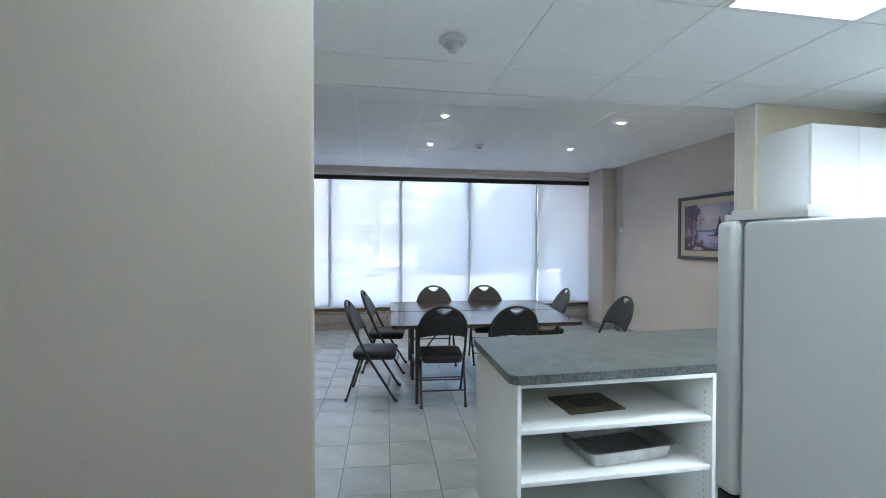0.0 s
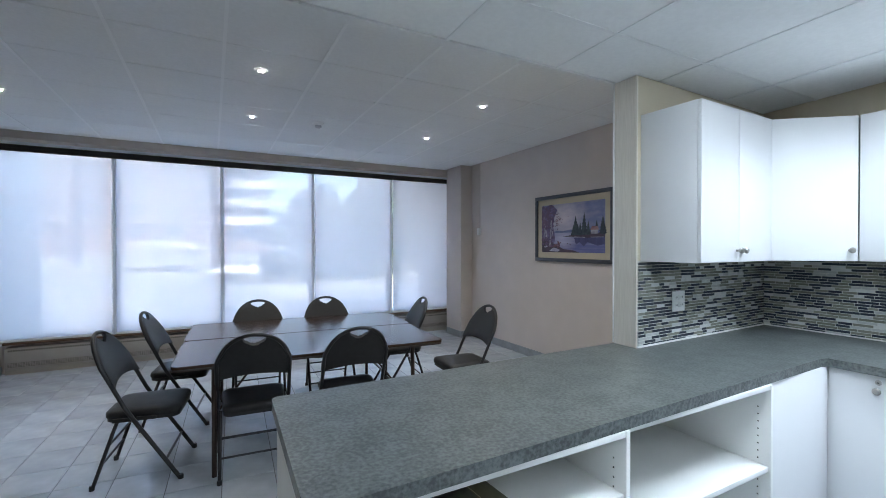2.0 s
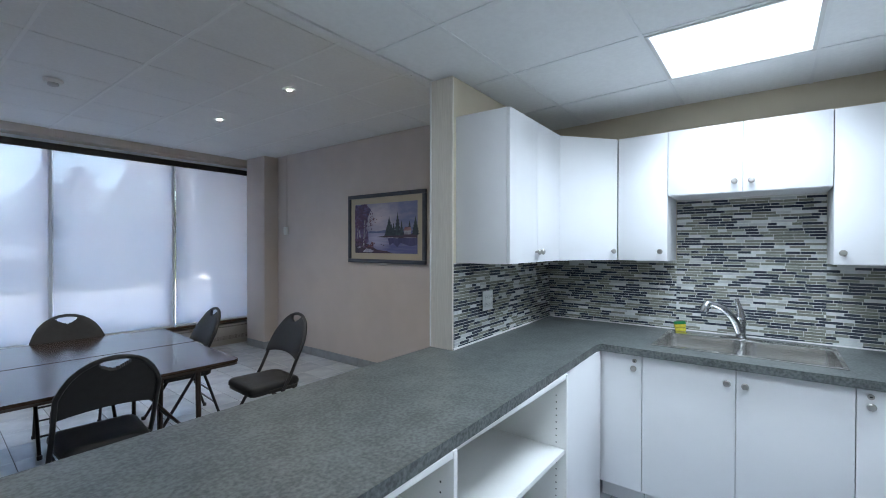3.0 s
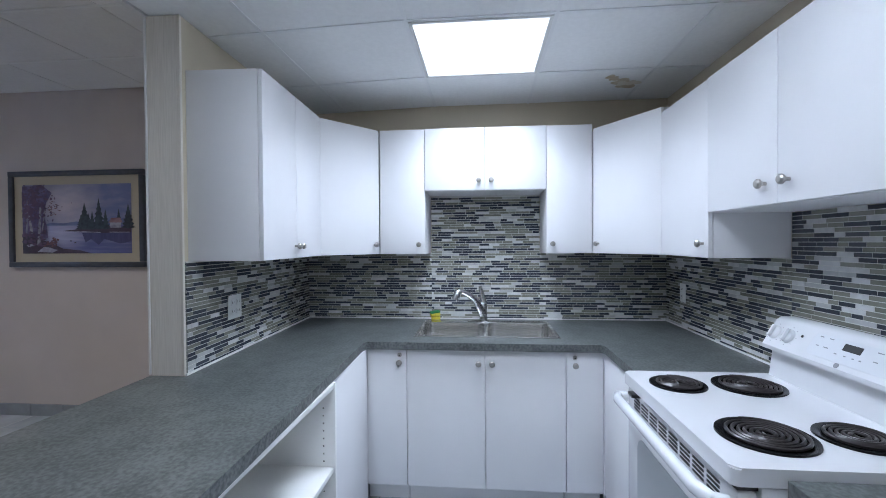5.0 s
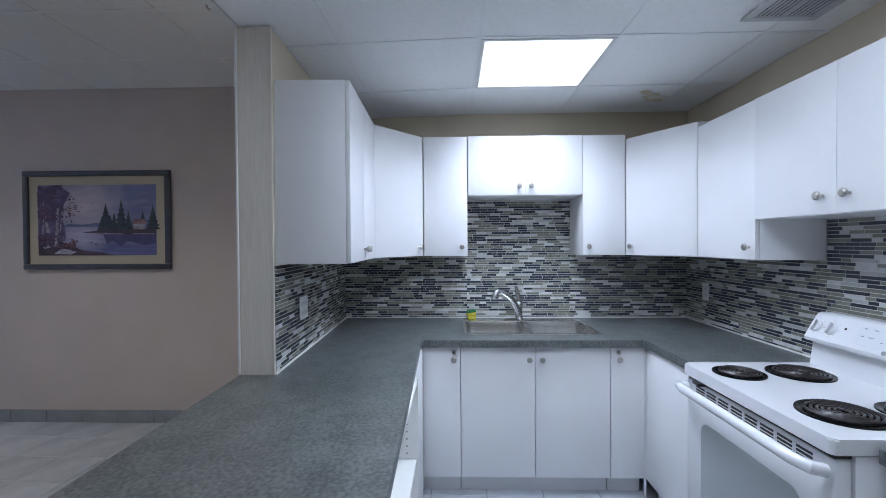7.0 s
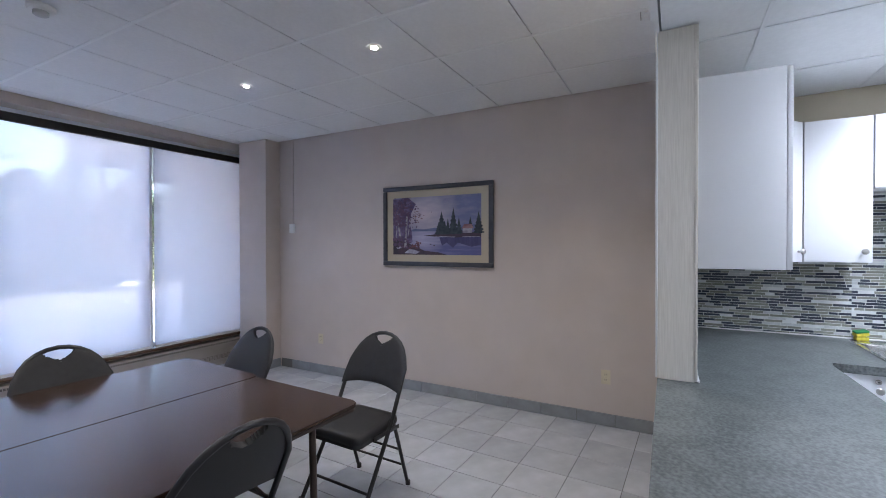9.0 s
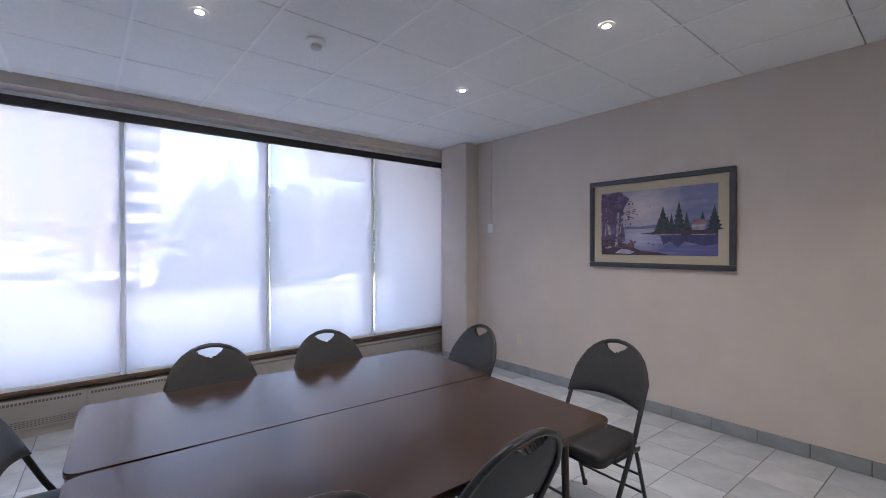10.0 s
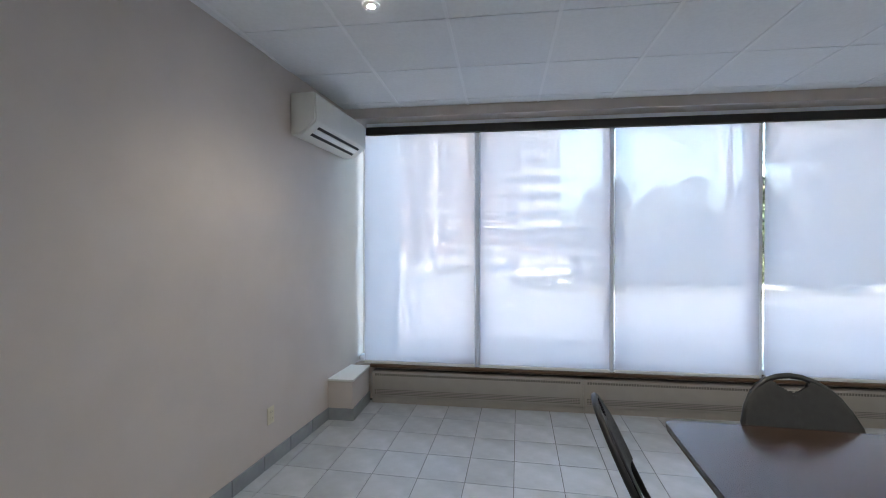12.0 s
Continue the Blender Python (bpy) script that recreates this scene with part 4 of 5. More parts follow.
    def hole(i, k):
        u = -1 + 2 * (i + 0.5) / NX
        x = 0.217 * u
        z = bottom(x) + (top_of(u, 0) - bottom(x)) * (k + 0.5) / NZ
        return abs(x) < 0.066 and z > notch(x)
    keep = {(i, k) for i in range(NX) for k in range(NZ) if not hole(i, k)}
    for side in (0, 1):
        for i, k in keep:
            bk_.faces.new((grid[side, i, k], grid[side, i + 1, k], grid[side, i + 1, k + 1], grid[side, i, k + 1]))
    for i, k in keep:
        for (di, dk), (p, q) in {(-1, 0): ((0, 0), (0, 1)), (1, 0): ((1, 0), (1, 1)), (0, -1): ((0, 0), (1, 0)), (0, 1): ((0, 1), (1, 1))}.items():
            if (i + di, k + dk) not in keep:
                a, b = (i + p[0], k + p[1]), (i + q[0], k + q[1])
                try:
                    bk_.faces.new((grid[0, a[0], a[1]], grid[0, b[0], b[1]], grid[1, b[0], b[1]], grid[1, a[0], a[1]]))
                except ValueError:
                    pass
    for i in range(NX + 1):
        for side in (0, 1):
            column = [grid[side, i, k] for k in range(NZ + 1) if abs(grid[side, i, k].co.x) < 0.064]
            for v in column:
                if abs(v.co.z - notch(v.co.x)) < 0.0045:
                    v.co.z = notch(v.co.x)
    bmesh.ops.delete(bk_, geom=[v for v in bk_.verts if not v.link_faces], context="VERTS")
    part("backrest", bk_, M_CHAIRV, c)
    return c


chair = folding_chair()
CHAIRS = [(2.465, 4.33, 87), (0.095, 4.445, -98), (0.235, 5.29, -98), (0.725, 4.21, -3.5), (1.368, 4.115, -3), (0.868, 5.480, 177), (1.535, 5.44, 177), (2.20, 5.19, 84)]
for x, y, a in CHAIRS[1:]:
    copy_thing(chair, pose(x, y, 0, 0, 0, a))
chair.matrix_world = pose(CHAIRS[0][0], CHAIRS[0][1], 0, 0, 0, CHAIRS[0][2])

# sprinkler on the drop between the ceilings
sr = thing("sprinkler_head", pose(2.40, 2.7485, 2.425, -90), "small white sprinkler head on the ceiling drop", "sprinkler")
part("rosette", lathe(B(), [(0.030, 0.0), (0.030, 0.004), (0.020, 0.008), (0, 0.008)], 24), M_PLASTIC, sr)
part("stem", lathe(B(), [(0.011, 0.0085), (0.011, 0.022), (0.007, 0.028), (0.007, 0.036)], 16), M_PLASTIC, sr)
part("deflector", lathe(B(), [(0.0, 0.0365), (0.017, 0.0365), (0.017, 0.039), (0.0, 0.040)], 20), M_NICKEL, sr)

# picture on the east wall: local x along the wall, z up, faces local -y
pic = thing("framed_picture", pose(EAST - 0.002, 4.749, 1.678, 0, 0, -90), "framed lakeside landscape painting with a cream mat", "picture")
PW, PH = 0.617, 0.405
fr = B()
for s in (-1, 1):
    box(fr, -PW, PW, -0.034, 0, s * (PH - 0.022) - 0.022, s * (PH - 0.022) + 0.022, 0.006)
    box(fr, s * (PW - 0.022) - 0.022, s * (PW - 0.022) + 0.022, -0.033, 0, -PH + 0.0442, PH - 0.0442, 0.006)
part("frame", fr, M_FRAME, pic, "blue-grey wooden frame")
part("mat_board", box(B(), -PW + 0.04, PW - 0.04, -0.014, -0.002, -PH + 0.04, PH - 0.04), M_MATBOARD, pic, "cream mat board")
IW, IH = 0.495, 0.290


def paint(name, c, c2=None, scale=14, stretch=(1, 1, 1)):
    return mat(name, c, 0.5, var=0.35, scale=scale, second=c2, stretch=stretch)


def glowing_paint(name, far, near, cx, cz, rx, rz, streak):
    """Brushed paint that runs from one colour to another round the middle (cx, cz) of a pale patch."""
    m = mat(name, far, 0.5, bump=0.15, bscale=90)
    n, l = m.node_tree.nodes, m.node_tree.links
    tc, mp, gr = n.new("ShaderNodeTexCoord"), n.new("ShaderNodeMapping"), n.new("ShaderNodeTexGradient")
    mp.vector_type = "TEXTURE"
    mp.inputs["Location"].default_value, mp.inputs["Scale"].default_value = (cx, 0, cz), (rx, 100, rz)
    gr.gradient_type = "SPHERICAL"
    l.new(tc.outputs["Object"], mp.inputs[0]); l.new(mp.outputs[0], gr.inputs[0])
    st, nz = n.new("ShaderNodeMapping"), n.new("ShaderNodeTexNoise")
    st.inputs["Scale"].default_value = streak
    nz.inputs["Scale"].default_value, nz.inputs["Detail"].default_value = 7, 5
    l.new(tc.outputs["Object"], st.inputs[0]); l.new(st.outputs[0], nz.inputs[0])
    ad = n.new("ShaderNodeMath"); ad.operation = "MULTIPLY_ADD"
    ad.inputs[1].default_value, ad.inputs[2].default_value = 0.9, -0.42
    l.new(nz.outputs[0], ad.inputs[0])
    sm_ = n.new("ShaderNodeMath"); sm_.use_clamp = True
    l.new(gr.outputs[0], sm_.inputs[0]); l.new(ad.outputs[0], sm_.inputs[1])
    mx = n.new("ShaderNodeMix"); mx.data_type = "RGBA"
    mx.inputs[6].default_value, mx.inputs[7].default_value = (*far, 1), (*near, 1)
    l.new(sm_.outputs[0], mx.inputs[0]); l.new(mx.outputs[2], n["Principled BSDF"].inputs["Base Color"])
    return m


P_SKY = glowing_paint("painted_sky", (0.17, 0.19, 0.36), (0.58, 0.51, 0.56), -0.12, 0.12, 0.42, 0.30, (1, 1, 2.6))
P_LAKE = glowing_paint("painted_lake", (0.11, 0.115, 0.29), (0.46, 0.44, 0.60), -0.14, -0.12, 0.34, 0.17, (0.6, 1, 7))
P_HILL = paint("painted_far_hills", (0.15, 0.18, 0.33), (0.10, 0.12, 0.24))
P_FIR = paint("painted_firs", (0.050, 0.072, 0.085), (0.018, 0.026, 0.042), 34)
P_PURPLE = paint("painted_purple_leaves", (0.15, 0.08, 0.15), (0.07, 0.05, 0.11), 40)
P_BIRCH = paint("painted_birch", (0.45, 0.43, 0.48), (0.20, 0.18, 0.24), 30)
P_SNOW = paint("painted_shore_snow", (0.50, 0.50, 0.60), (0.16, 0.13, 0.22), 18)
P_SHORE = paint("painted_shore", (0.08, 0.05, 0.08), (0.04, 0.03, 0.05), 20)
P_RED = paint("painted_red_roof", (0.34, 0.20, 0.22), (0.20, 0.08, 0.10))


def stroke(name, shapes, level, material):
    """Flat strokes in the picture's plane: each shape is a list of (x, z)."""
    bm = B()
    for i, pts in enumerate(shapes):
        vs = [bm.verts.new((x, -0.0150 - 0.0008 * level - 0.00001 * i, z)) for x, z in pts]
        bm.faces.new(vs)
        if len(shapes) < 12:
            part(name, bm, material, pic)
            bm = B()
    if len(shapes) >= 12:
        tagged(part(name, bm, material, pic), kind="stuff")


part("canvas", box(B(), -IW, IW, -0.0150, -0.0142, -IH, IH), P_SKY, pic, "painted evening sky")
rp = random.Random(7)


def blob(cx, cz, rx, rz, k=14, rough_=0.2):
    return [(min(IW, max(-IW, cx + rx * (1 + rp.uniform(-rough_, rough_)) * math.cos(2 * math.pi * i / k))),
             min(IH, max(-IH, cz + rz * (1 + rp.uniform(-rough_, rough_)) * math.sin(2 * math.pi * i / k)))) for i in range(k)]


def fir(x, z, w, h):
    pts = [(x - w * 0.08, z)]
    for i in range(6):
        t = i / 6
        pts += [(x - w * (1 - t) * 0.5, z + h * (0.05 + t * 0.9)), (x - w * (1 - t) * 0.28, z + h * (0.12 + t * 0.9))]
    pts.append((x, z + h))
    for i in reversed(range(6)):
        t = i / 6
        pts += [(x + w * (1 - t) * 0.28, z + h * (0.12 + t * 0.9)), (x + w * (1 - t) * 0.5, z + h * (0.05 + t * 0.9))]
    pts.append((x + w * 0.08, z))
    return pts


stroke("painted_hill", [[(-0.32, -0.055), (-0.24, -0.030), (-0.12, -0.036), (0.0, -0.022), (0.12, -0.030), (0.25, -0.02), (IW, 0.01), (IW, -0.06)]], 2, P_HILL)
stroke("painted_water", [[(-IW, -IH), (IW, -IH), (IW, -0.055), (-IW, -0.055)]], 3, P_LAKE)
stroke("painted_mirror_image", [[(0.05, -0.118), (IW, -0.118), (IW, -0.19), (0.40, -0.21), (0.25, -0.17), (0.20, -0.22), (0.13, -0.17), (0.08, -0.20)]], 4, paint("painted_dark_water", (0.075, 0.075, 0.19), (0.05, 0.05, 0.14), 20, (3, 1, 0.4)))
stroke("painted_point", [[(-0.13, -0.100), (-0.04, -0.092), (0.06, -0.080), (0.30, -0.075), (IW, -0.075), (IW, -0.118), (0.2, -0.120), (0.0, -0.112)], blob(0.18, -0.075, 0.06, 0.022), blob(0.27, -0.07, 0.04, 0.018)], 5, P_SHORE)
stroke("painted_shore_line", [[(-0.12, -0.104), (0.05, -0.111), (0.22, -0.119), (0.22, -0.113), (0.05, -0.105)], [(0.30, -0.117), (0.48, -0.118), (0.48, -0.113), (0.30, -0.112)]], 6, P_SNOW)
stroke("painted_fir", [fir(0.075, -0.09, 0.15, 0.23), fir(0.145, -0.09, 0.08, 0.16), fir(0.205, -0.09, 0.13, 0.265), fir(0.265, -0.09, 0.085, 0.17), fir(0.385, -0.03, 0.06, 0.11), fir(0.470, -0.085, 0.13, 0.21), fir(0.11, -0.09, 0.10, 0.14), fir(0.04, -0.09, 0.09, 0.12)], 6, P_FIR)
stroke("painted_house", [[(0.305, -0.078), (0.405, -0.078), (0.405, -0.035), (0.305, -0.035)]], 7, P_BIRCH)
stroke("painted_roof", [[(0.295, -0.035), (0.320, 0.005), (0.400, 0.005), (0.420, -0.035)]], 8, P_RED)
stroke("painted_thicket", [[(-IW, 0.28), (-0.30, 0.28), (-0.22, 0.22), (-0.27, 0.14), (-0.30, 0.05), (-0.27, -0.06), (-0.26, -0.16), (-IW, -0.16)]], 7, paint("painted_violet_haze", (0.20, 0.15, 0.30), (0.075, 0.055, 0.14), 22))
stroke("painted_bank", [[(-IW, -IH), (0.14, -IH), (0.04, -0.265), (-0.12, -0.25), (-0.20, -0.215), (-0.32, -0.17), (-IW, -0.13)]], 8, P_SHORE)
stroke("painted_snow", [[(-0.36, -0.275), (-0.30, -0.235), (-0.24, -0.240), (-0.17, -0.262), (-0.22, -0.282)], [(-0.46, -0.22), (-0.38, -0.20), (-0.36, -0.215), (-0.44, -0.235)]], 9, P_SNOW)
stroke("painted_trunk", [[(x - w, z0_), (x + w, z0_), (x + w * 0.55 + d, z1_), (x - w * 0.55 + d, z1_)] for x, w, d, z0_, z1_ in ((-0.345, 0.015, 0.024, -0.22, 0.14), (-0.405, 0.014, -0.028, -0.12, 0.03), (-0.455, 0.006, 0.012, -0.12, 0.16), (-0.31, 0.005, 0.03, -0.10, 0.10))], 10, P_BIRCH)
stroke("painted_foliage", [blob(-0.40 + rp.uniform(-0.1, 0.10), 0.14 + rp.uniform(-0.13, 0.14), rp.uniform(0.010, 0.035), rp.uniform(0.008, 0.022), 9, 0.4) for _ in range(50)]
       + [blob(-0.38 + rp.gauss(0, 0.085), 0.12 + rp.gauss(0, 0.10), rp.uniform(0.004, 0.013), rp.uniform(0.004, 0.010), 7, 0.5) for _ in range(240)]
       + [blob(-0.40 + rp.uniform(-0.09, 0.12), -0.16 + rp.uniform(-0.07, 0.06), rp.uniform(0.008, 0.024), rp.uniform(0.006, 0.016), 9, 0.4) for _ in range(40)], 11, P_PURPLE)
P_RUST = paint("painted_rust_leaves", (0.22, 0.09, 0.09), (0.10, 0.05, 0.08), 40)
stroke("painted_rust_twig", [blob(-0.20 + rp.gauss(0, 0.05), 0.09 + rp.gauss(0, 0.035), rp.uniform(0.004, 0.013), rp.uniform(0.002, 0.005), 6, 0.5) for _ in range(46)]
       + [blob(-0.215 + rp.gauss(0, 0.028), -0.195 + rp.gauss(0, 0.022), rp.uniform(0.006, 0.014), rp.uniform(0.005, 0.011), 7, 0.5) for _ in range(40)], 12, P_RUST)
stroke("painted_duck", [blob(-0.045, -0.185, 0.010, 0.005), blob(-0.005, -0.200, 0.011, 0.005)], 13, P_SHORE)

# thermostat box with its cable cover
th = thing("wall_sensor", pose(EAST, 6.72, 1.685, 0, 0, -90), "small white wall box with a cable cover to the ceiling", "wall box")
part("case", box(B(), -0.034, 0.034, -0.034, 0, -0.055, 0.055, 0.005), M_PLASTIC, th)
part("cable_cover", box(B(), -0.010, 0.010, -0.011, 0, 0.056, DCEIL - 1.685 - 0.002, 0.002), M_DINING, th, "painted cable cover")

# air conditioner on the west wall, facing +x
acm = pose(west_x(7.065) + 0.001, 7.065, 2.300, 0, 0, -4.86)
ac = thing("air_conditioner", acm, "cream wall-mounted split air conditioner near the ceiling", "air conditioner")
prof = [(0.0, 0.0), (0.095, 0.0), (0.200, 0.080), (0.206, 0.100), (0.200, 0.280), (0.182, 0.300), (0.0, 0.300)]
ab = B()
prism(ab, prof, -0.455, 0.455)
bmesh.ops.transform(ab, matrix=Matrix(((1, 0, 0, 0), (0, 0, 1, 0), (0, 1, 0, 0), (0, 0, 0, 1))), verts=ab.verts[:])
bmesh.ops.bevel(ab, geom=[e for e in ab.edges if abs(abs(e.verts[0].co.y) - 0.455) < 1e-4 and abs(e.verts[0].co.y - e.verts[1].co.y) < 1e-4], offset=0.012, segments=3, affect="EDGES")
part("housing", ab, mat("aged_white_plastic", (0.70, 0.69, 0.64), 0.4, var=0.04), ac)
for q in ((0.117, 0.0155), (0.173, 0.0580)):
    lp = part("louvre", box(B(), -0.011, 0.011, -0.36, 0.36, -0.003, 0.003), M_DARK, ac, "dark air slot")
    lp.matrix_local = pose(q[0], 0.0, q[1], 0, -37.3, 0)
part("flap", box(B(), -0.019, 0.019, -0.36, 0.36, -0.005, 0.004, 0.002), M_PLASTIC, ac).matrix_local = pose(0.145, 0, 0.0370, 0, -37.3, 0)
part("name_plate", box(B(), 0.2025, 0.2045, 0.03, 0.11, 0.130, 0.138), M_PRINT, ac, "small grey name plate")

# boxed pipe in the corner and heater under the window
pb = thing("pipe_boxing", pose(-1.785, 7.195, 0), "low painted pipe boxing in the corner by the window", "pipe boxing")
part("casing", box(B(), -0.08, 0.15, 0.0, 0.46, 0, 0.33, 0.003), M_DINING, pb)
part("lid", box(B(), -0.08, 0.16, -0.01, 0.46, 0.3305, 0.35, 0.004), M_TRIM, pb, "pale top board")
part("skirting", box(B(), -0.08, 0.162, -0.012, -0.0005, 0, 0.10), M_BASE, pb)
part("skirting", box(B(), 0.1505, 0.162, 0.0, 0.46, 0, 0.10), M_BASE, pb)

for hx0, hx1 in ((-1.595, 0.35), (0.352, 2.30), (2.302, 4.17)):
    ht = thing("baseboard_heater", pose(hx0, WY - 0.075, 0), "long beige convector heater under the window", "heater", "heaters under the window")
    w = hx1 - hx0
    part("casing", box(B(), 0, w, 0, 0.115, 0.06, 0.300, 0.004), M_HEATER, ht)
    part("plinth", box(B(), 0.0, w, 0.012, 0.11, 0.0, 0.059), M_HEATER, ht)
    sl1, sl2 = B(), B()
    k = 0.03
    while k < w - 0.04:
        box(sl1, k, k + 0.015, -0.0012, 0.0005, 0.262, 0.282)
        for j in range(4):
            box(sl2, k - 0.004, k + 0.011, -0.0012, 0.0005, 0.085 + 0.014 * j, 0.091 + 0.014 * j)
        k += 0.022
    tagged(part("upper_grille", sl1, M_SLOT, ht, "row of dark air slots"), kind="stuff")
    tagged(part("lower_grille", sl2, M_SLOT, ht, "rows of dark air slots"), kind="stuff")

# skirting tiles
skirt = structure("baseboard", box(B(), EAST - 0.004, EAST - 0.0005, 2.775, 6.928, 0, 0.10), M_GROUT, "grout behind the grey tile skirting", "baseboard")
me_sk = mesh_of("skirting_tile", box(B(), -0.0105, 0, 0.001, 0.300, 0.001, 0.100, 0.001, 1), M_BASE)


def skirting_tile(x, y, a):
    o = new("skirting_tile", me_sk)
    o.matrix_world = pose(x, y, 0, 0, 0, a)
    o.parent = skirt


for i in range(13):
    skirting_tile(EAST - 0.0045, 2.78 + 0.3045 * i, 0)
for i in range(15):
    yy = 7.222 - 0.306 * (i + 1)
    skirting_tile(west_x(yy + 0.3) + 0.0005, yy + 0.303, 180 - 4.86)
structure("baseboard_pilaster", box(B(), 3.960, EAST - 0.012, 6.932, 6.9445, 0, 0.10, 0.001), M_BASE, "grey tile skirting on the pilaster", "baseboard")
structure("baseboard_pilaster", box(B(), 3.960, 3.9715, 6.946, 7.40, 0, 0.10, 0.001), M_BASE, "grey tile skirting on the pilaster", "baseboard")
structure("baseboard_stub", prism(B(), [(2.52, 2.7295), (EAST - 0.02, 2.7645), (EAST - 0.02, 2.775), (2.52, 2.740)], 0, 0.10), M_BASE, "grey tile skirting on the stub wall", "baseboard")

# clock and fire extinguisher on the grained wall
ckk = thing("wall_clock", pose(-0.459, 1.30, 1.80, 0, 90, 0), "round wall clock with a thin black rim and white dial", "clock")
part("rim", lathe(B(), [(0.150, 0.0), (0.166, 0.0), (0.168, 0.02), (0.160, 0.032), (0.152, 0.030), (0.150, 0.018)], 48), M_BLACK, ckk, "black rim")
part("dial", lathe(B(), [(0.151, 0.004), (0.151, 0.010), (0, 0.010)], 48), M_LABEL, ckk, "white dial")
for a in range(12):
    mk = part("hour_mark", box(B(), 0.118, 0.138, -0.0025, 0.0025, 0.0102, 0.0112), M_BLACK, ckk)
    mk.matrix_local = pose(0, 0, 0, 0, 0, a * 30)
for L_, a in ((0.075, 40), (0.11, 200)):
    hm = part("clock_pointer", box(B(), -0.015, L_, -0.003, 0.003, 0.012, 0.0135), M_BLACK, ckk)
    hm.matrix_local = pose(0, 0, 0, 0, 0, a)

fe = thing("fire_extinguisher", pose(-0.398, 2.30, 1.147), "red fire extinguisher on a wall bracket, with a white label", "fire extinguisher")
part("cylinder", lathe(B(), [(0.046, 0.0), (0.0525, 0.006), (0.0525, 0.280), (0.047, 0.296), (0.030, 0.306), (0.020, 0.310), (0.020, 0.325)], 36), M_RED, fe)
part("label_band", lathe(B(), [(0.0530, 0.118), (0.0530, 0.262), (0.0526, 0.263), (0.0526, 0.117)], 36), M_LABEL, fe, "white instruction label")
part("label_band", lathe(B(), [(0.0530, 0.025), (0.0530, 0.065), (0.0526, 0.066), (0.0526, 0.024)], 36), M_LABEL, fe, "white lower label")
bars = B()


def bar_on(a0, a1, z0, z1, r=0.0536):
    k = max(2, int(abs(a1 - a0) / 6))
    lo = [bars.verts.new((r * math.cos(radians(a0 + (a1 - a0) * i / k)), r * math.sin(radians(a0 + (a1 - a0) * i / k)), z0)) for i in range(k + 1)]
    hi = [bars.verts.new((r * math.cos(radians(a0 + (a1 - a0) * i / k)), r * math.sin(radians(a0 + (a1 - a0) * i / k)), z1)) for i in range(k + 1)]
    for i in range(k):
        bars.faces.new((lo[i], lo[i + 1], hi[i + 1], hi[i]))


rb = random.Random(4)
bar_on(-110, 30, 0.247, 0.262)
bar_on(-110, -96, 0.118, 0.246)
bar_on(14, 30, 0.118, 0.246)
for i in range(9):
    bar_on(-80, -80 + rb.uniform(25, 60), 0.222 - 0.011 * i, 0.226 - 0.011 * i)
for i in range(7):
    bar_on(-100, -94, 0.118 + 0.018 * i, 0.128 + 0.018 * i)
    bar_on(4, 12, 0.118 + 0.018 * i, 0.128 + 0.018 * i)
    bar_on(-100 + 16 * i, -92 + 16 * i, 0.058, 0.063)
    bar_on(-100 + 16 * i, -92 + 16 * i, 0.027, 0.032)
for a in (-70, -30):
    bar_on(a, a + 12, 0.120, 0.134)
tagged(part("label_print", bars, M_BLACK, fe, "rows of black print bars"), kind="stuff")
part("strap", lathe(B(), [(0.0535, 0.080), (0.0548, 0.080), (0.0548, 0.094), (0.0535, 0.094)], 36), M_BLACK, fe, "black strap")
part("valve", lathe(B(), [(0.016, 0.324), (0.018, 0.33), (0.018, 0.355), (0.012, 0.36), (0.012, 0.375), (0, 0.376)], 20), M_CHROME, fe, "chrome valve")
part("lever", box(B(), -0.012, 0.012, -0.045, 0.048, 0.356, 0.366, 0.002), M_STEEL, fe)
part("lever", box(B(), -0.011, 0.011, -0.050, 0.022, 0.366, 0.373, 0.002), M_BLACK, fe).matrix_local = pose(0, 0, 0, 6)
part("hose", tube(B(), [(0.0, -0.018, 0.345), (0.0, -0.046, 0.352), (0.003, -0.070, 0.330), (0.008, -0.080, 0.280), (0.016, -0.078, 0.200), (0.030, -0.066, 0.125), (0.042, -0.054, 0.085)], 0.010, 10), M_BLACK, fe)
part("nozzle", tube(B(), [(0.042, -0.052, 0.088), (0.045, -0.050, 0.045)], [0.010, 0.014], 12), M_BLACK, fe)
part("nozzle_ring", tube(B(), [(0.0415, -0.0525, 0.100), (0.0425, -0.052, 0.088)], 0.0115, 12), M_CHROME, fe)
part("pull_ring", tube(B(), [(0.006, 0.058 + 0.026 * math.cos(a), 0.356 + 0.026 * math.sin(a)) for a in [2 * math.pi * i / 20 for i in range(20)]], 0.0016, 6, True), M_STEEL, fe)
part("seal_loop", tube(B(), [(0.008, 0.062 + 0.012 * math.cos(a), 0.308 + 0.030 * math.sin(a)) for a in [2 * math.pi * i / 16 for i in range(16)]], 0.0012, 6, True), M_RED, fe)
part("gauge", lathe(B(), [(0.016, 0), (0.016, 0.010), (0, 0.011)], 20, pose(0.018, 0, 0.343, 0, 90, 0)), M_CHROME, fe)
part("seal_tab", box(B(), -0.004, 0.004, -0.030, -0.016, 0.3735, 0.400, 0.002), M_BLUE, fe, "blue plastic tab")
part("tag", box(B(), 0.040, 0.082, 0.036, 0.0368, 0.110, 0.262), M_LABEL, fe, "hanging paper tag")
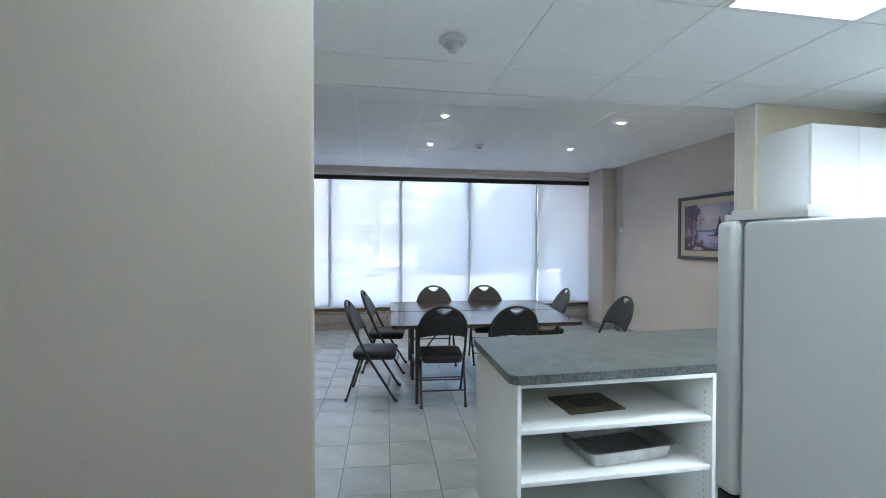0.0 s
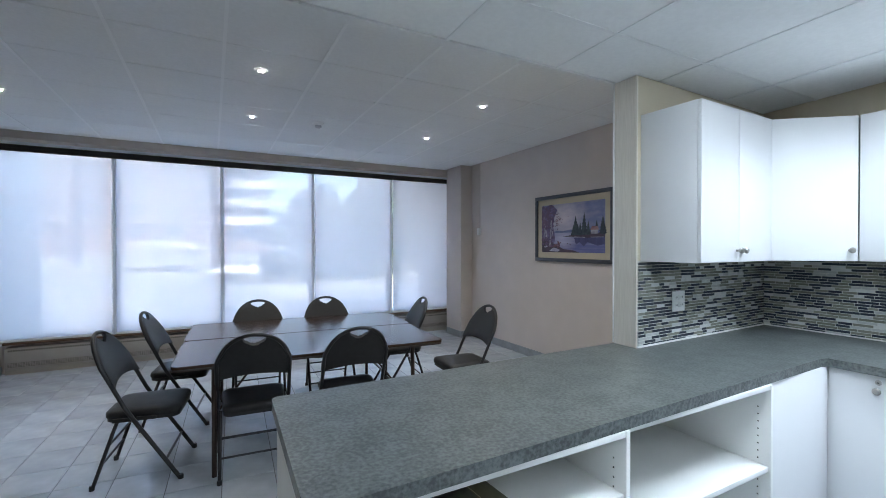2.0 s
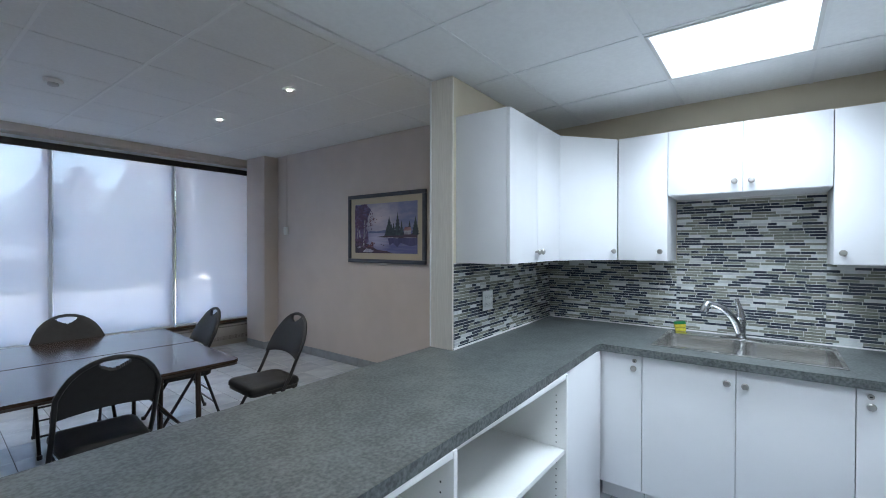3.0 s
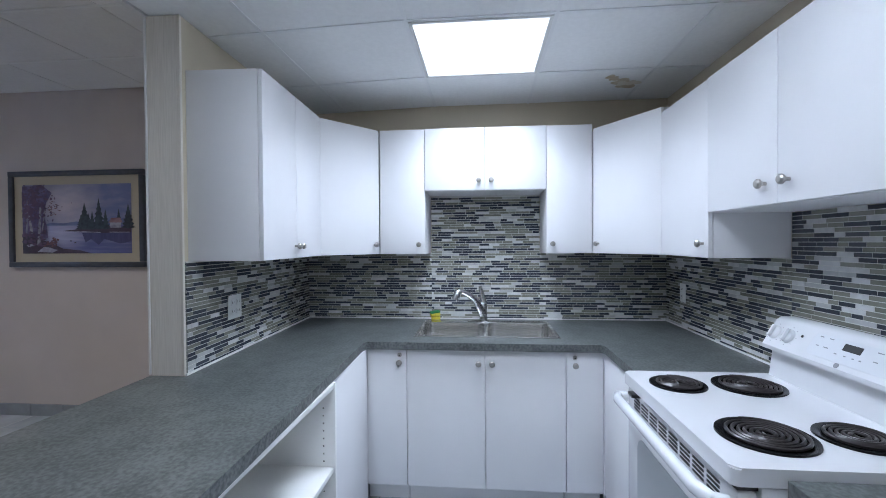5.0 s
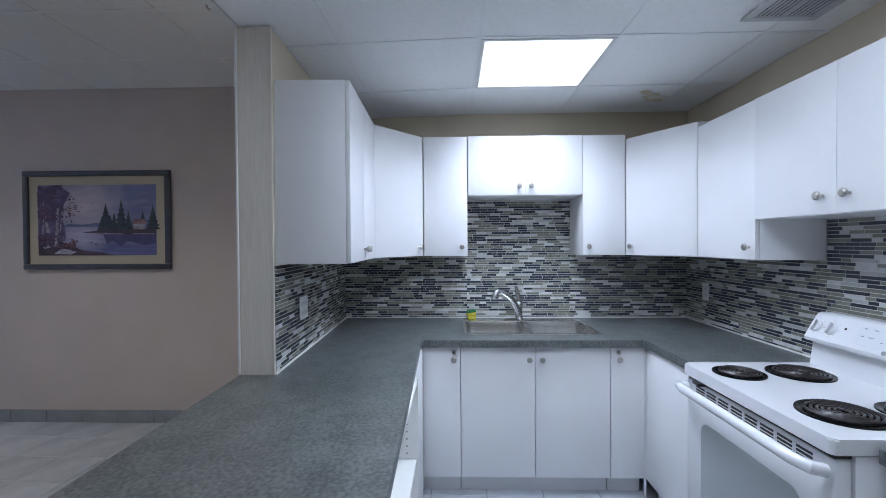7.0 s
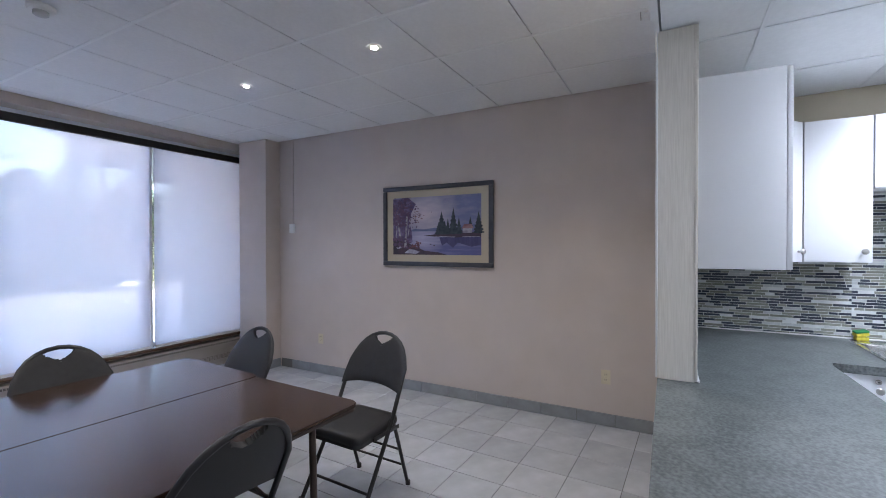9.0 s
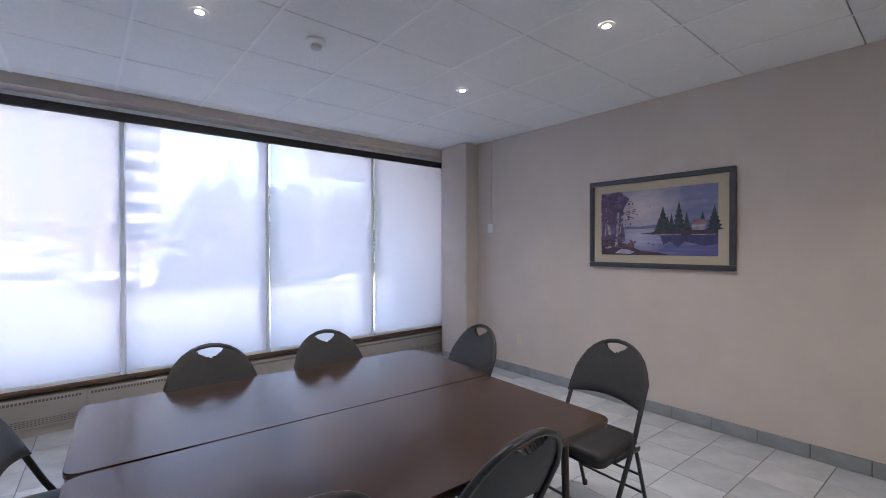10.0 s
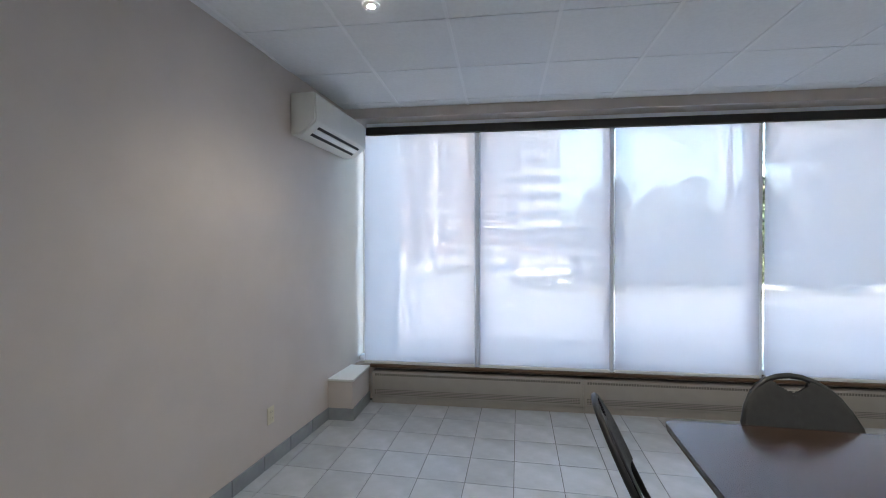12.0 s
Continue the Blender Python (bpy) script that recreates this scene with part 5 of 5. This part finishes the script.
part("tag_flag", box(B(), 0.050, 0.076, 0.0345, 0.0355, 0.236, 0.264), M_RED, fe, "small red flag")
br_ = part("bracket", box(B(), -0.059, -0.050, -0.046, -0.022, 0.318, 0.388, 0.002), M_BLACK, fe, "black steel wall bracket")
part("bracket_arm", box(B(), -0.050, 0.0, -0.055, -0.015, 0.312, 0.320, 0.001), M_BLACK, br_)
part("bracket_back", box(B(), -0.061, -0.053, -0.012, 0.012, 0.02, 0.30, 0.001), M_BLACK, br_)


# ---- outside the window ----
M_ASPH = mat("salted_asphalt", (0.42, 0.42, 0.44), 0.7, var=0.3, scale=2, bump=0.2)
M_SNOWY = mat("snow_crust", (0.84, 0.85, 0.88), 0.7, var=0.1, scale=2)
M_LAWN = mat("winter_lawn", (0.13, 0.12, 0.07), 0.95, var=0.4, scale=1.5)
M_KERB = mat("concrete_kerb", (0.27, 0.265, 0.25), 0.9, var=0.15, scale=4)
M_BRICKFAR = mat("red_brown_brick", (0.20, 0.15, 0.13), 0.9, var=0.2, scale=2)
M_BALC = mat("pale_concrete", (0.46, 0.46, 0.47), 0.9, var=0.1, scale=1)
M_PANEFAR = mat("dark_far_glass", (0.05, 0.06, 0.08), 0.15)
M_BARK = mat("tree_bark", (0.075, 0.055, 0.04), 0.95, var=0.3, scale=6)
M_NEEDLE = mat("conifer_foliage", (0.035, 0.055, 0.03), 0.9, var=0.4, scale=3)
M_TWIG = mat("bare_twigs", (0.11, 0.085, 0.065), 0.95)
M_HEDGE = mat("hedge_leaves", (0.05, 0.06, 0.03), 0.95, var=0.4, scale=3)
GZ, RZ = -0.15, 0.75
structure("ground", box(B(), -400, 400, WY + 0.26, 800, GZ - 0.3, GZ), M_ASPH, "grey asphalt forecourt and ground", "ground")
structure("wall_outer_return", box(B(), -2.0, -1.75, WY + 0.26, 9.4, GZ, 4.2), mat("white_rendered_wall", (0.76, 0.75, 0.73), 0.8, var=0.06, scale=3), "pale wing wall outside the window", "wall")
structure("wall_outer_return", box(B(), 4.15, 4.4, WY + 0.26, 8.95, GZ, 2.665), M_KERB, "pale wing wall outside the window", "wall")
structure("outer_walk", box(B(), -1.74, 4.14, WY + 0.26, 10.85, GZ, GZ + 0.12), M_KERB, "concrete walk outside the window", "walk")
structure("canopy_lamp_box", box(B(), 4.42, 4.92, 9.7, 10.2, 2.51, 2.669, 0.01), M_KERB, "boxed light under the entrance canopy", "canopy light")
structure("canopy", box(B(), 3.3, 10, WY + 0.26, 10.3, 2.67, 3.4), M_KERB, "pale entrance canopy outside the window", "canopy")


def lawn(x0, x1, y0, y1, name="lawn"):
    k = structure("kerb", prism(B(), rounded(x0 - 0.15, x1 + 0.15, y0 - 0.15, y1 + 0.15, 1.5), GZ, GZ + 0.14), M_KERB, "concrete kerb round the lawn", "kerb")
    structure(name, prism(B(), rounded(x0, x1, y0, y1, 1.4), GZ + 0.05, GZ + 0.18), M_LAWN, "brown winter lawn", "lawn")


lawn(-34, -0.8, 29.8, 38.5)
lawn(0.2, 30, 18.8, 26)
rs = random.Random(12)
for x, y, a, b in ((-7.4, 31.6, 1.0, 0.7), (-5.3, 31.8, 1.1, 0.6), (2.3, 21.9, 0.35, 0.25), (9, 20.0, 0.5, 0.3), (2.2, 30.4, 1.6, 0.5), (12.4, 20.1, 0.7, 0.3)):
    pts = [(x + a * (1 + rs.uniform(-0.2, 0.2)) * math.cos(2 * math.pi * i / 18), y + b * (1 + rs.uniform(-0.2, 0.2)) * math.sin(2 * math.pi * i / 18)) for i in range(18)]
    solid("snow_patch", prism(B(), pts, GZ + 0.0, GZ + 0.34, 0.05), M_SNOWY, "melting heap of snow on the lawn", "snow")


def apartment(x0, x1, y0, z0, storeys, column, balconies):
    """column: x of a pale upright rib on the facade; balconies: the width at the far end that carries them."""
    h = 2.87
    a = thing("apartment_building", pose(x0, y0, z0), "brick apartment building with pale floor bands and balconies", "building")
    w = x1 - x0
    part("wall", box(B(), 0, w, 0, 14, -2.5, storeys * h), M_BRICKFAR, a)
    part("roof", box(B(), -0.3, w + 0.3, -0.3, 14.3, storeys * h, storeys * h + 0.5), M_BALC, a)
    for c in (column - 26.0, column - 13.0, column):
        part("column", box(B(), c - x0 - 0.33, c - x0 + 0.33, -0.62, -0.005, -0.4, storeys * h), M_BALC, a)
    nb = int((w - balconies) // 4.3)
    step = (w - balconies) / nb
    for s in range(storeys):
        for b in range(nb):
            x = b * step
            part("window", box(B(), x + 0.9, x + step - 1.2, -0.06, -0.01, s * h + 0.9, s * h + 2.3), M_PANEFAR, a)
        if s:
            part("ledge", box(B(), 0, w - balconies - 0.1, -0.5, -0.005, s * h - 0.12, s * h + 0.13), M_BALC, a)
            bc = part("balcony", box(B(), w - balconies, w - 0.1, -1.5, -0.005, s * h - 0.12, s * h + 0.10), M_BALC, a)
            part("parapet", box(B(), w - balconies, w - 0.1, -1.5, -1.4, s * h + 0.10, s * h + 1.15), M_BALC, bc)
        part("recess", box(B(), w - balconies, w - 0.1, -0.12, -0.07, s * h + 0.2, s * h + 2.7), M_PANEFAR, a)
    return a


apartment(-44, 9.2, 77.5, 1.99, 9, -11.6, 6.6)


def bare_tree(x, y, h, seed, girth=0.24):
    r = random.Random(seed)
    t = thing("bare_tree", pose(x, y, GZ), "bare leafless winter tree", "tree", "trees outside the window")
    part("trunk", tube(B(), [(0, 0, 0), (0.05, 0.02, h * 0.25), (0.0, 0.06, h * 0.5), (0.1, 0, h * 0.75)], [girth, girth * 0.8, girth * 0.58, girth * 0.25], 10), M_BARK, t)
    bm = B()
    def limb(p, d, length, rad, depth):
        q = p + d * length * 0.5 + Vector((r.uniform(-0.1, 0.1), r.uniform(-0.1, 0.1), 0.05)) * length
        e = p + d * length
        tube(bm, [p, q, e], [rad, rad * 0.75, rad * 0.45], 4)
        if depth:
            for _ in range(3):
                nd = (d + Vector((r.uniform(-0.8, 0.8), r.uniform(-0.8, 0.8), r.uniform(-0.1, 0.7)))).normalized()
                limb(p + (e - p) * r.uniform(0.45, 1.0), nd, length * r.uniform(0.5, 0.7), rad * 0.5, depth - 1)
    for i in range(9):
        a = 2 * math.pi * i / 9 + r.uniform(-0.3, 0.3)
        limb(Vector((0, 0, h * (0.28 + 0.05 * i))), Vector((math.cos(a) * 0.8, math.sin(a) * 0.8, 0.55)).normalized(), h * r.uniform(0.25, 0.36), girth * 0.3, 3)
    part("crown", bm, M_TWIG, t)


def conifer(x, y, h, rad, seed, bare=0.06, tiers=0.0, dome=False):
    r = random.Random(seed)
    t = thing("conifer", pose(x, y, GZ), "broad shaggy dark evergreen tree" if dome else "dark green conifer with drooping branches", "tree", "trees outside the window")
    part("trunk", tube(B(), [(0, 0, 0), (0, 0, h * 0.6), (0, 0, h)], [0.22, 0.13, 0.02], 8), M_BARK, t)
    vs, fs = [], []
    for i in range(3200):
        f = r.random() ** 0.7
        if tiers:
            f = (math.floor(f * 20) + tiers * r.random() ** 2) / 20
        z = h * (bare + (0.98 - bare) * f)
        wide = math.sin(math.pi * (0.12 + 0.84 * f)) * (1 + 0.25 * math.sin(11 * f + seed)) if dome else 1 - f
        q = rad * wide * r.uniform(0.25, 1.0) + 0.1
        a = r.uniform(0, 2 * math.pi)
        c = Vector((q * math.cos(a), q * math.sin(a), z - q * 0.25 + 0.15 * math.sin(9 * f + a)))
        s = r.uniform(0.12, 0.30) * (1.6 if dome else 1.25)
        d = Vector((math.cos(a), math.sin(a), -0.3)) * s
        w = Vector((-math.sin(a), math.cos(a), r.uniform(-0.4, 0.4))) * s * 0.5
        k = len(vs)
        vs += [c - w, c + d, c + w, c + Vector((0, 0, 0.1 * s))]
        fs += [(k, k + 1, k + 3), (k + 1, k + 2, k + 3)]
    me = bpy.data.meshes.new("crown")
    me.from_pydata(vs, [], fs)
    me.materials.append(M_NEEDLE)
    o = new("crown", me)
    o.parent = t


bare_tree(-6.45, 32.8, 14, 1, 0.32)
bare_tree(1.9, 22.6, 2.9, 2, 0.05)
bare_tree(12.4, 30, 13, 3)
bare_tree(18.5, 31, 12, 4)
bare_tree(10.5, 44, 9, 5)
bare_tree(-13.0, 36, 13, 16)
conifer(0.6, 33.5, 22, 4.4, 6, 0.22, 0.30)
for k, (x, y, h, rad) in enumerate(((10.9, 60, 9.0, 3.4), (14.6, 63, 10.6, 4.0), (18.6, 60, 9.6, 4.2), (23.5, 62, 11.0, 4.4), (29.0, 60, 10.4, 4.6), (35.5, 61, 11.5, 5.0), (42.0, 60, 11, 5.0),
                                    (16.8, 36, 6.6, 2.6), (20.6, 34.5, 7.4, 3.0), (24.6, 34, 6.9, 3.0), (28.6, 35, 7.6, 3.2), (13.4, 37.5, 5.2, 2.2), (33.0, 35, 7.8, 3.3))):
    conifer(x, y, h, rad, 7 + k, dome=True)

hv, hf = [], []
rh = random.Random(5)
for i in range(12000):
    c = Vector((rh.uniform(2.4, 30), rh.uniform(20.8, 22.2), GZ + 0.1 + rh.uniform(0.0, 1.15)))
    d, w = Vector((rh.uniform(-1, 1), rh.uniform(-1, 1), rh.uniform(-1, 1))) * 0.16, Vector((rh.uniform(-1, 1), rh.uniform(-1, 1), rh.uniform(-1, 1))) * 0.14
    k = len(hv)
    hv += [c - d, c + w, c + d]
    hf.append((k, k + 1, k + 2))
hm_ = bpy.data.meshes.new("hedge")
hm_.from_pydata(hv, [], hf)
hm_.materials.append(M_HEDGE)
tagged(new("hedge", hm_), "low brown-green hedge along the road", "hedge", kind="stuff")


def parked_car(x, y, a, color, label):
    c = thing("parked_car", pose(x, y, RZ, 0, 0, a), label, "car", "cars outside the window")
    prof_ = [(-2.1, 0.35), (2.1, 0.35), (2.15, 0.65), (2.05, 0.82), (1.1, 0.95), (0.5, 1.38), (-0.9, 1.42), (-1.6, 1.0), (-2.1, 0.92), (-2.15, 0.6)]
    bm = B()
    prism(bm, prof_, -0.85, 0.85)
    bmesh.ops.transform(bm, matrix=Matrix(((1, 0, 0, 0), (0, 0, 1, 0), (0, 1, 0, 0), (0, 0, 0, 1))), verts=bm.verts[:])
    bmesh.ops.bevel(bm, geom=bm.edges[:], offset=0.08, segments=2, affect="EDGES")
    part("body", bm, mat("car_paint", color, 0.2, coat=0.5), c)
    for s in (-1, 1):
        part("side_window", prism(B(), [(0.95, 0.98), (0.45, 1.32), (-0.85, 1.35), (-1.4, 1.02)], 0, 0.01), M_PANEFAR, c).matrix_local = Matrix(((1, 0, 0, 0), (0, 0, 1, s * 0.853 - 0.005), (0, 1, 0, 0), (0, 0, 0, 1)))
        for q in (-1.35, 1.3):
            part("wheel", lathe(B(), [(0.0, -0.1), (0.30, -0.1), (0.32, -0.06), (0.32, 0.06), (0.30, 0.1), (0, 0.1)], 20, pose(q, s * 0.80, 0.32, 90)), M_BLACK, c)


structure("road", box(B(), -200, 200, 39.5, 58, GZ, RZ), M_ASPH, "pale salted road beyond the lawn", "road")
parked_car(-2.8, 45, 4, (0.75, 0.76, 0.78), "white car passing beyond the lawn")
parked_car(11.3, 47, 3, (0.10, 0.11, 0.13), "dark grey car beyond the hedge")
parked_car(19.0, 46, 2, (0.80, 0.81, 0.83), "white car beyond the hedge")
parked_car(31.5, 46.5, 2, (0.70, 0.71, 0.73), "silver car beyond the hedge")


# ---- small pieces: backsplash mosaic and floor tiles ----
STOPS = [(0.0, (0.235, 0.235, 0.200)), (0.20, (0.040, 0.048, 0.064)), (0.42, (0.195, 0.195, 0.165)), (0.58, (0.62, 0.63, 0.63)), (0.68, (0.052, 0.061, 0.078)), (0.82, (0.27, 0.27, 0.235)), (0.90, (0.48, 0.49, 0.49))]
M_MOS = random_palette("mosaic_piece", False, STOPS, 0.18, 0.05, 0.26, 26)
M_MOSJ = random_palette("mosaic_joined", True, STOPS, 0.18, 0.05, 0.26, 26)
M_MGROUT = mat("mosaic_grout", (0.64, 0.64, 0.61), 0.9)
ROW, GAP = 0.0172, 0.0028
piece_meshes = {}
for ln in (0.046, 0.070, 0.095, 0.120):
    b_ = B()
    box(b_, 0, ln - GAP, -0.0065, 0, 0, ROW - GAP)
    bmesh.ops.delete(b_, geom=[f for f in b_.faces if f.calc_center_median().y > -1e-5], context="FACES")
    piece_meshes[ln] = mesh_of("mosaic_piece", b_, M_MOS, False)


def backsplash(name, m, spans, singles, seed):
    """spans: (x0, x1, z0, z1) in local x-z; faces local -y. The first pieces of each are objects of their own."""
    r = random.Random(seed)
    root = structure(name, B(), M_MGROUT, "glass and stone strip mosaic backsplash in greys and white", "backsplash")
    bm = B()
    for x0, x1, z0, z1 in spans:
        box(bm, x0, x1, -0.0088, -0.0005, z0, z1)
    root.data = mesh_of(name, bm, M_MGROUT, False)
    root.matrix_world = m
    vs, fs, count = [], [], 0
    for x0, x1, z0, z1 in spans:
        z = z0
        while z + ROW * 0.6 < z1:
            x = x0 - r.uniform(0, 0.05)
            top_ = min(ROW - GAP, z1 - z)
            while x < x1:
                ln = r.choice((0.046, 0.070, 0.070, 0.095, 0.095, 0.120))
                a, b = max(x0, x), min(x1, x + ln - GAP)
                if b - a > 0.008:
                    if count < singles and a == x and b == x + ln - GAP and top_ == ROW - GAP:
                        o = new("mosaic_piece", piece_meshes[ln])
                        o.parent = root
                        o.location = (x, -0.0035, z)
                        count += 1
                    else:
                        k = len(vs)
                        y0, y1 = -0.0100, -0.0035
                        vs += [(a, y1, z), (b, y1, z), (b, y1, z + top_), (a, y1, z + top_), (a, y0, z), (b, y0, z), (b, y0, z + top_), (a, y0, z + top_)]
                        fs += [(k + 4, k + 5, k + 6, k + 7), (k, k + 1, k + 5, k + 4), (k + 1, k + 2, k + 6, k + 5), (k + 2, k + 3, k + 7, k + 6), (k + 3, k, k + 4, k + 7)]
                x += ln
            z += ROW
    me = bpy.data.meshes.new("mosaic_rest")
    me.from_pydata(vs, [], fs)
    me.materials.append(M_MOSJ)
    o = new("mosaic_rest", me)
    o.parent = root
    tagged(o, kind="stuff")


backsplash("backsplash_stub", pose(2.515, stub_y(2.515), 0.917, 0, 0, 2), [(0.0, 1.385, 0.0, UB - 0.917)], 100, 1)
backsplash("backsplash_sink", pose(KX, 2.625, 0.917, 0, 0, -90), [(0.0, 0.905, 0, UB - 0.917), (0.905, 1.664, 0, 1.785 - 0.917), (1.664, 2.523, 0, UB - 0.917)], 60, 2)
backsplash("backsplash_range", pose(KX, KY, 0.917, 0, 0, 180), [(0.0, 1.205, 0, UB - 0.917), (1.205, 2.30, 0, 1.57 - 0.917)], 100, 3)

TX, TY, TURN = 0.305, 0.327, -2.2
GRIDM = pose(-0.300, 6.344, 0, 0, 0, TURN)
tile_me = mesh_of("floor_tile", box(B(), 0.002, TX - 0.002, 0.002, TY - 0.002, -0.008, 0, 0.0012, 1), M_FLOORTILE, False)
floor_ob = bpy.data.objects["floor"]
vs, fs, cnt = [], [], 0
for i in range(-12, 18):
    for j in range(-25, 6):
        c = GRIDM @ Vector((i * TX, j * TY, 0))
        if c.y + TY < -1.2 or c.y > WY or c.x + TX < -2.8 or c.x > EAST:
            continue
        if cnt < 300 and -1.9 < c.x < 4.0 and 2.4 < c.y < 7.4:
            o = new("floor_tile", tile_me)
            o.parent = floor_ob
            o.matrix_local = Matrix.Translation(c) @ pose(0, 0, 0, 0, 0, TURN)
            cnt += 1
        else:
            k, g = len(vs), 0.002
            for z in (-0.006, 0):
                vs += [GRIDM @ Vector((i * TX + a, j * TY + b, z)) for a, b in ((g, g), (TX - g, g), (TX - g, TY - g), (g, TY - g))]
            fs += [(k + 4, k + 5, k + 6, k + 7), (k, k + 1, k + 5, k + 4), (k + 1, k + 2, k + 6, k + 5), (k + 2, k + 3, k + 7, k + 6), (k + 3, k, k + 4, k + 7)]
me = bpy.data.meshes.new("floor_tiles_far")
me.from_pydata(vs, [], fs)
me.materials.append(M_FLOORTILE_FAR)
o = new("floor_tiles_rest", me)
o.parent = floor_ob
tagged(o, kind="stuff")
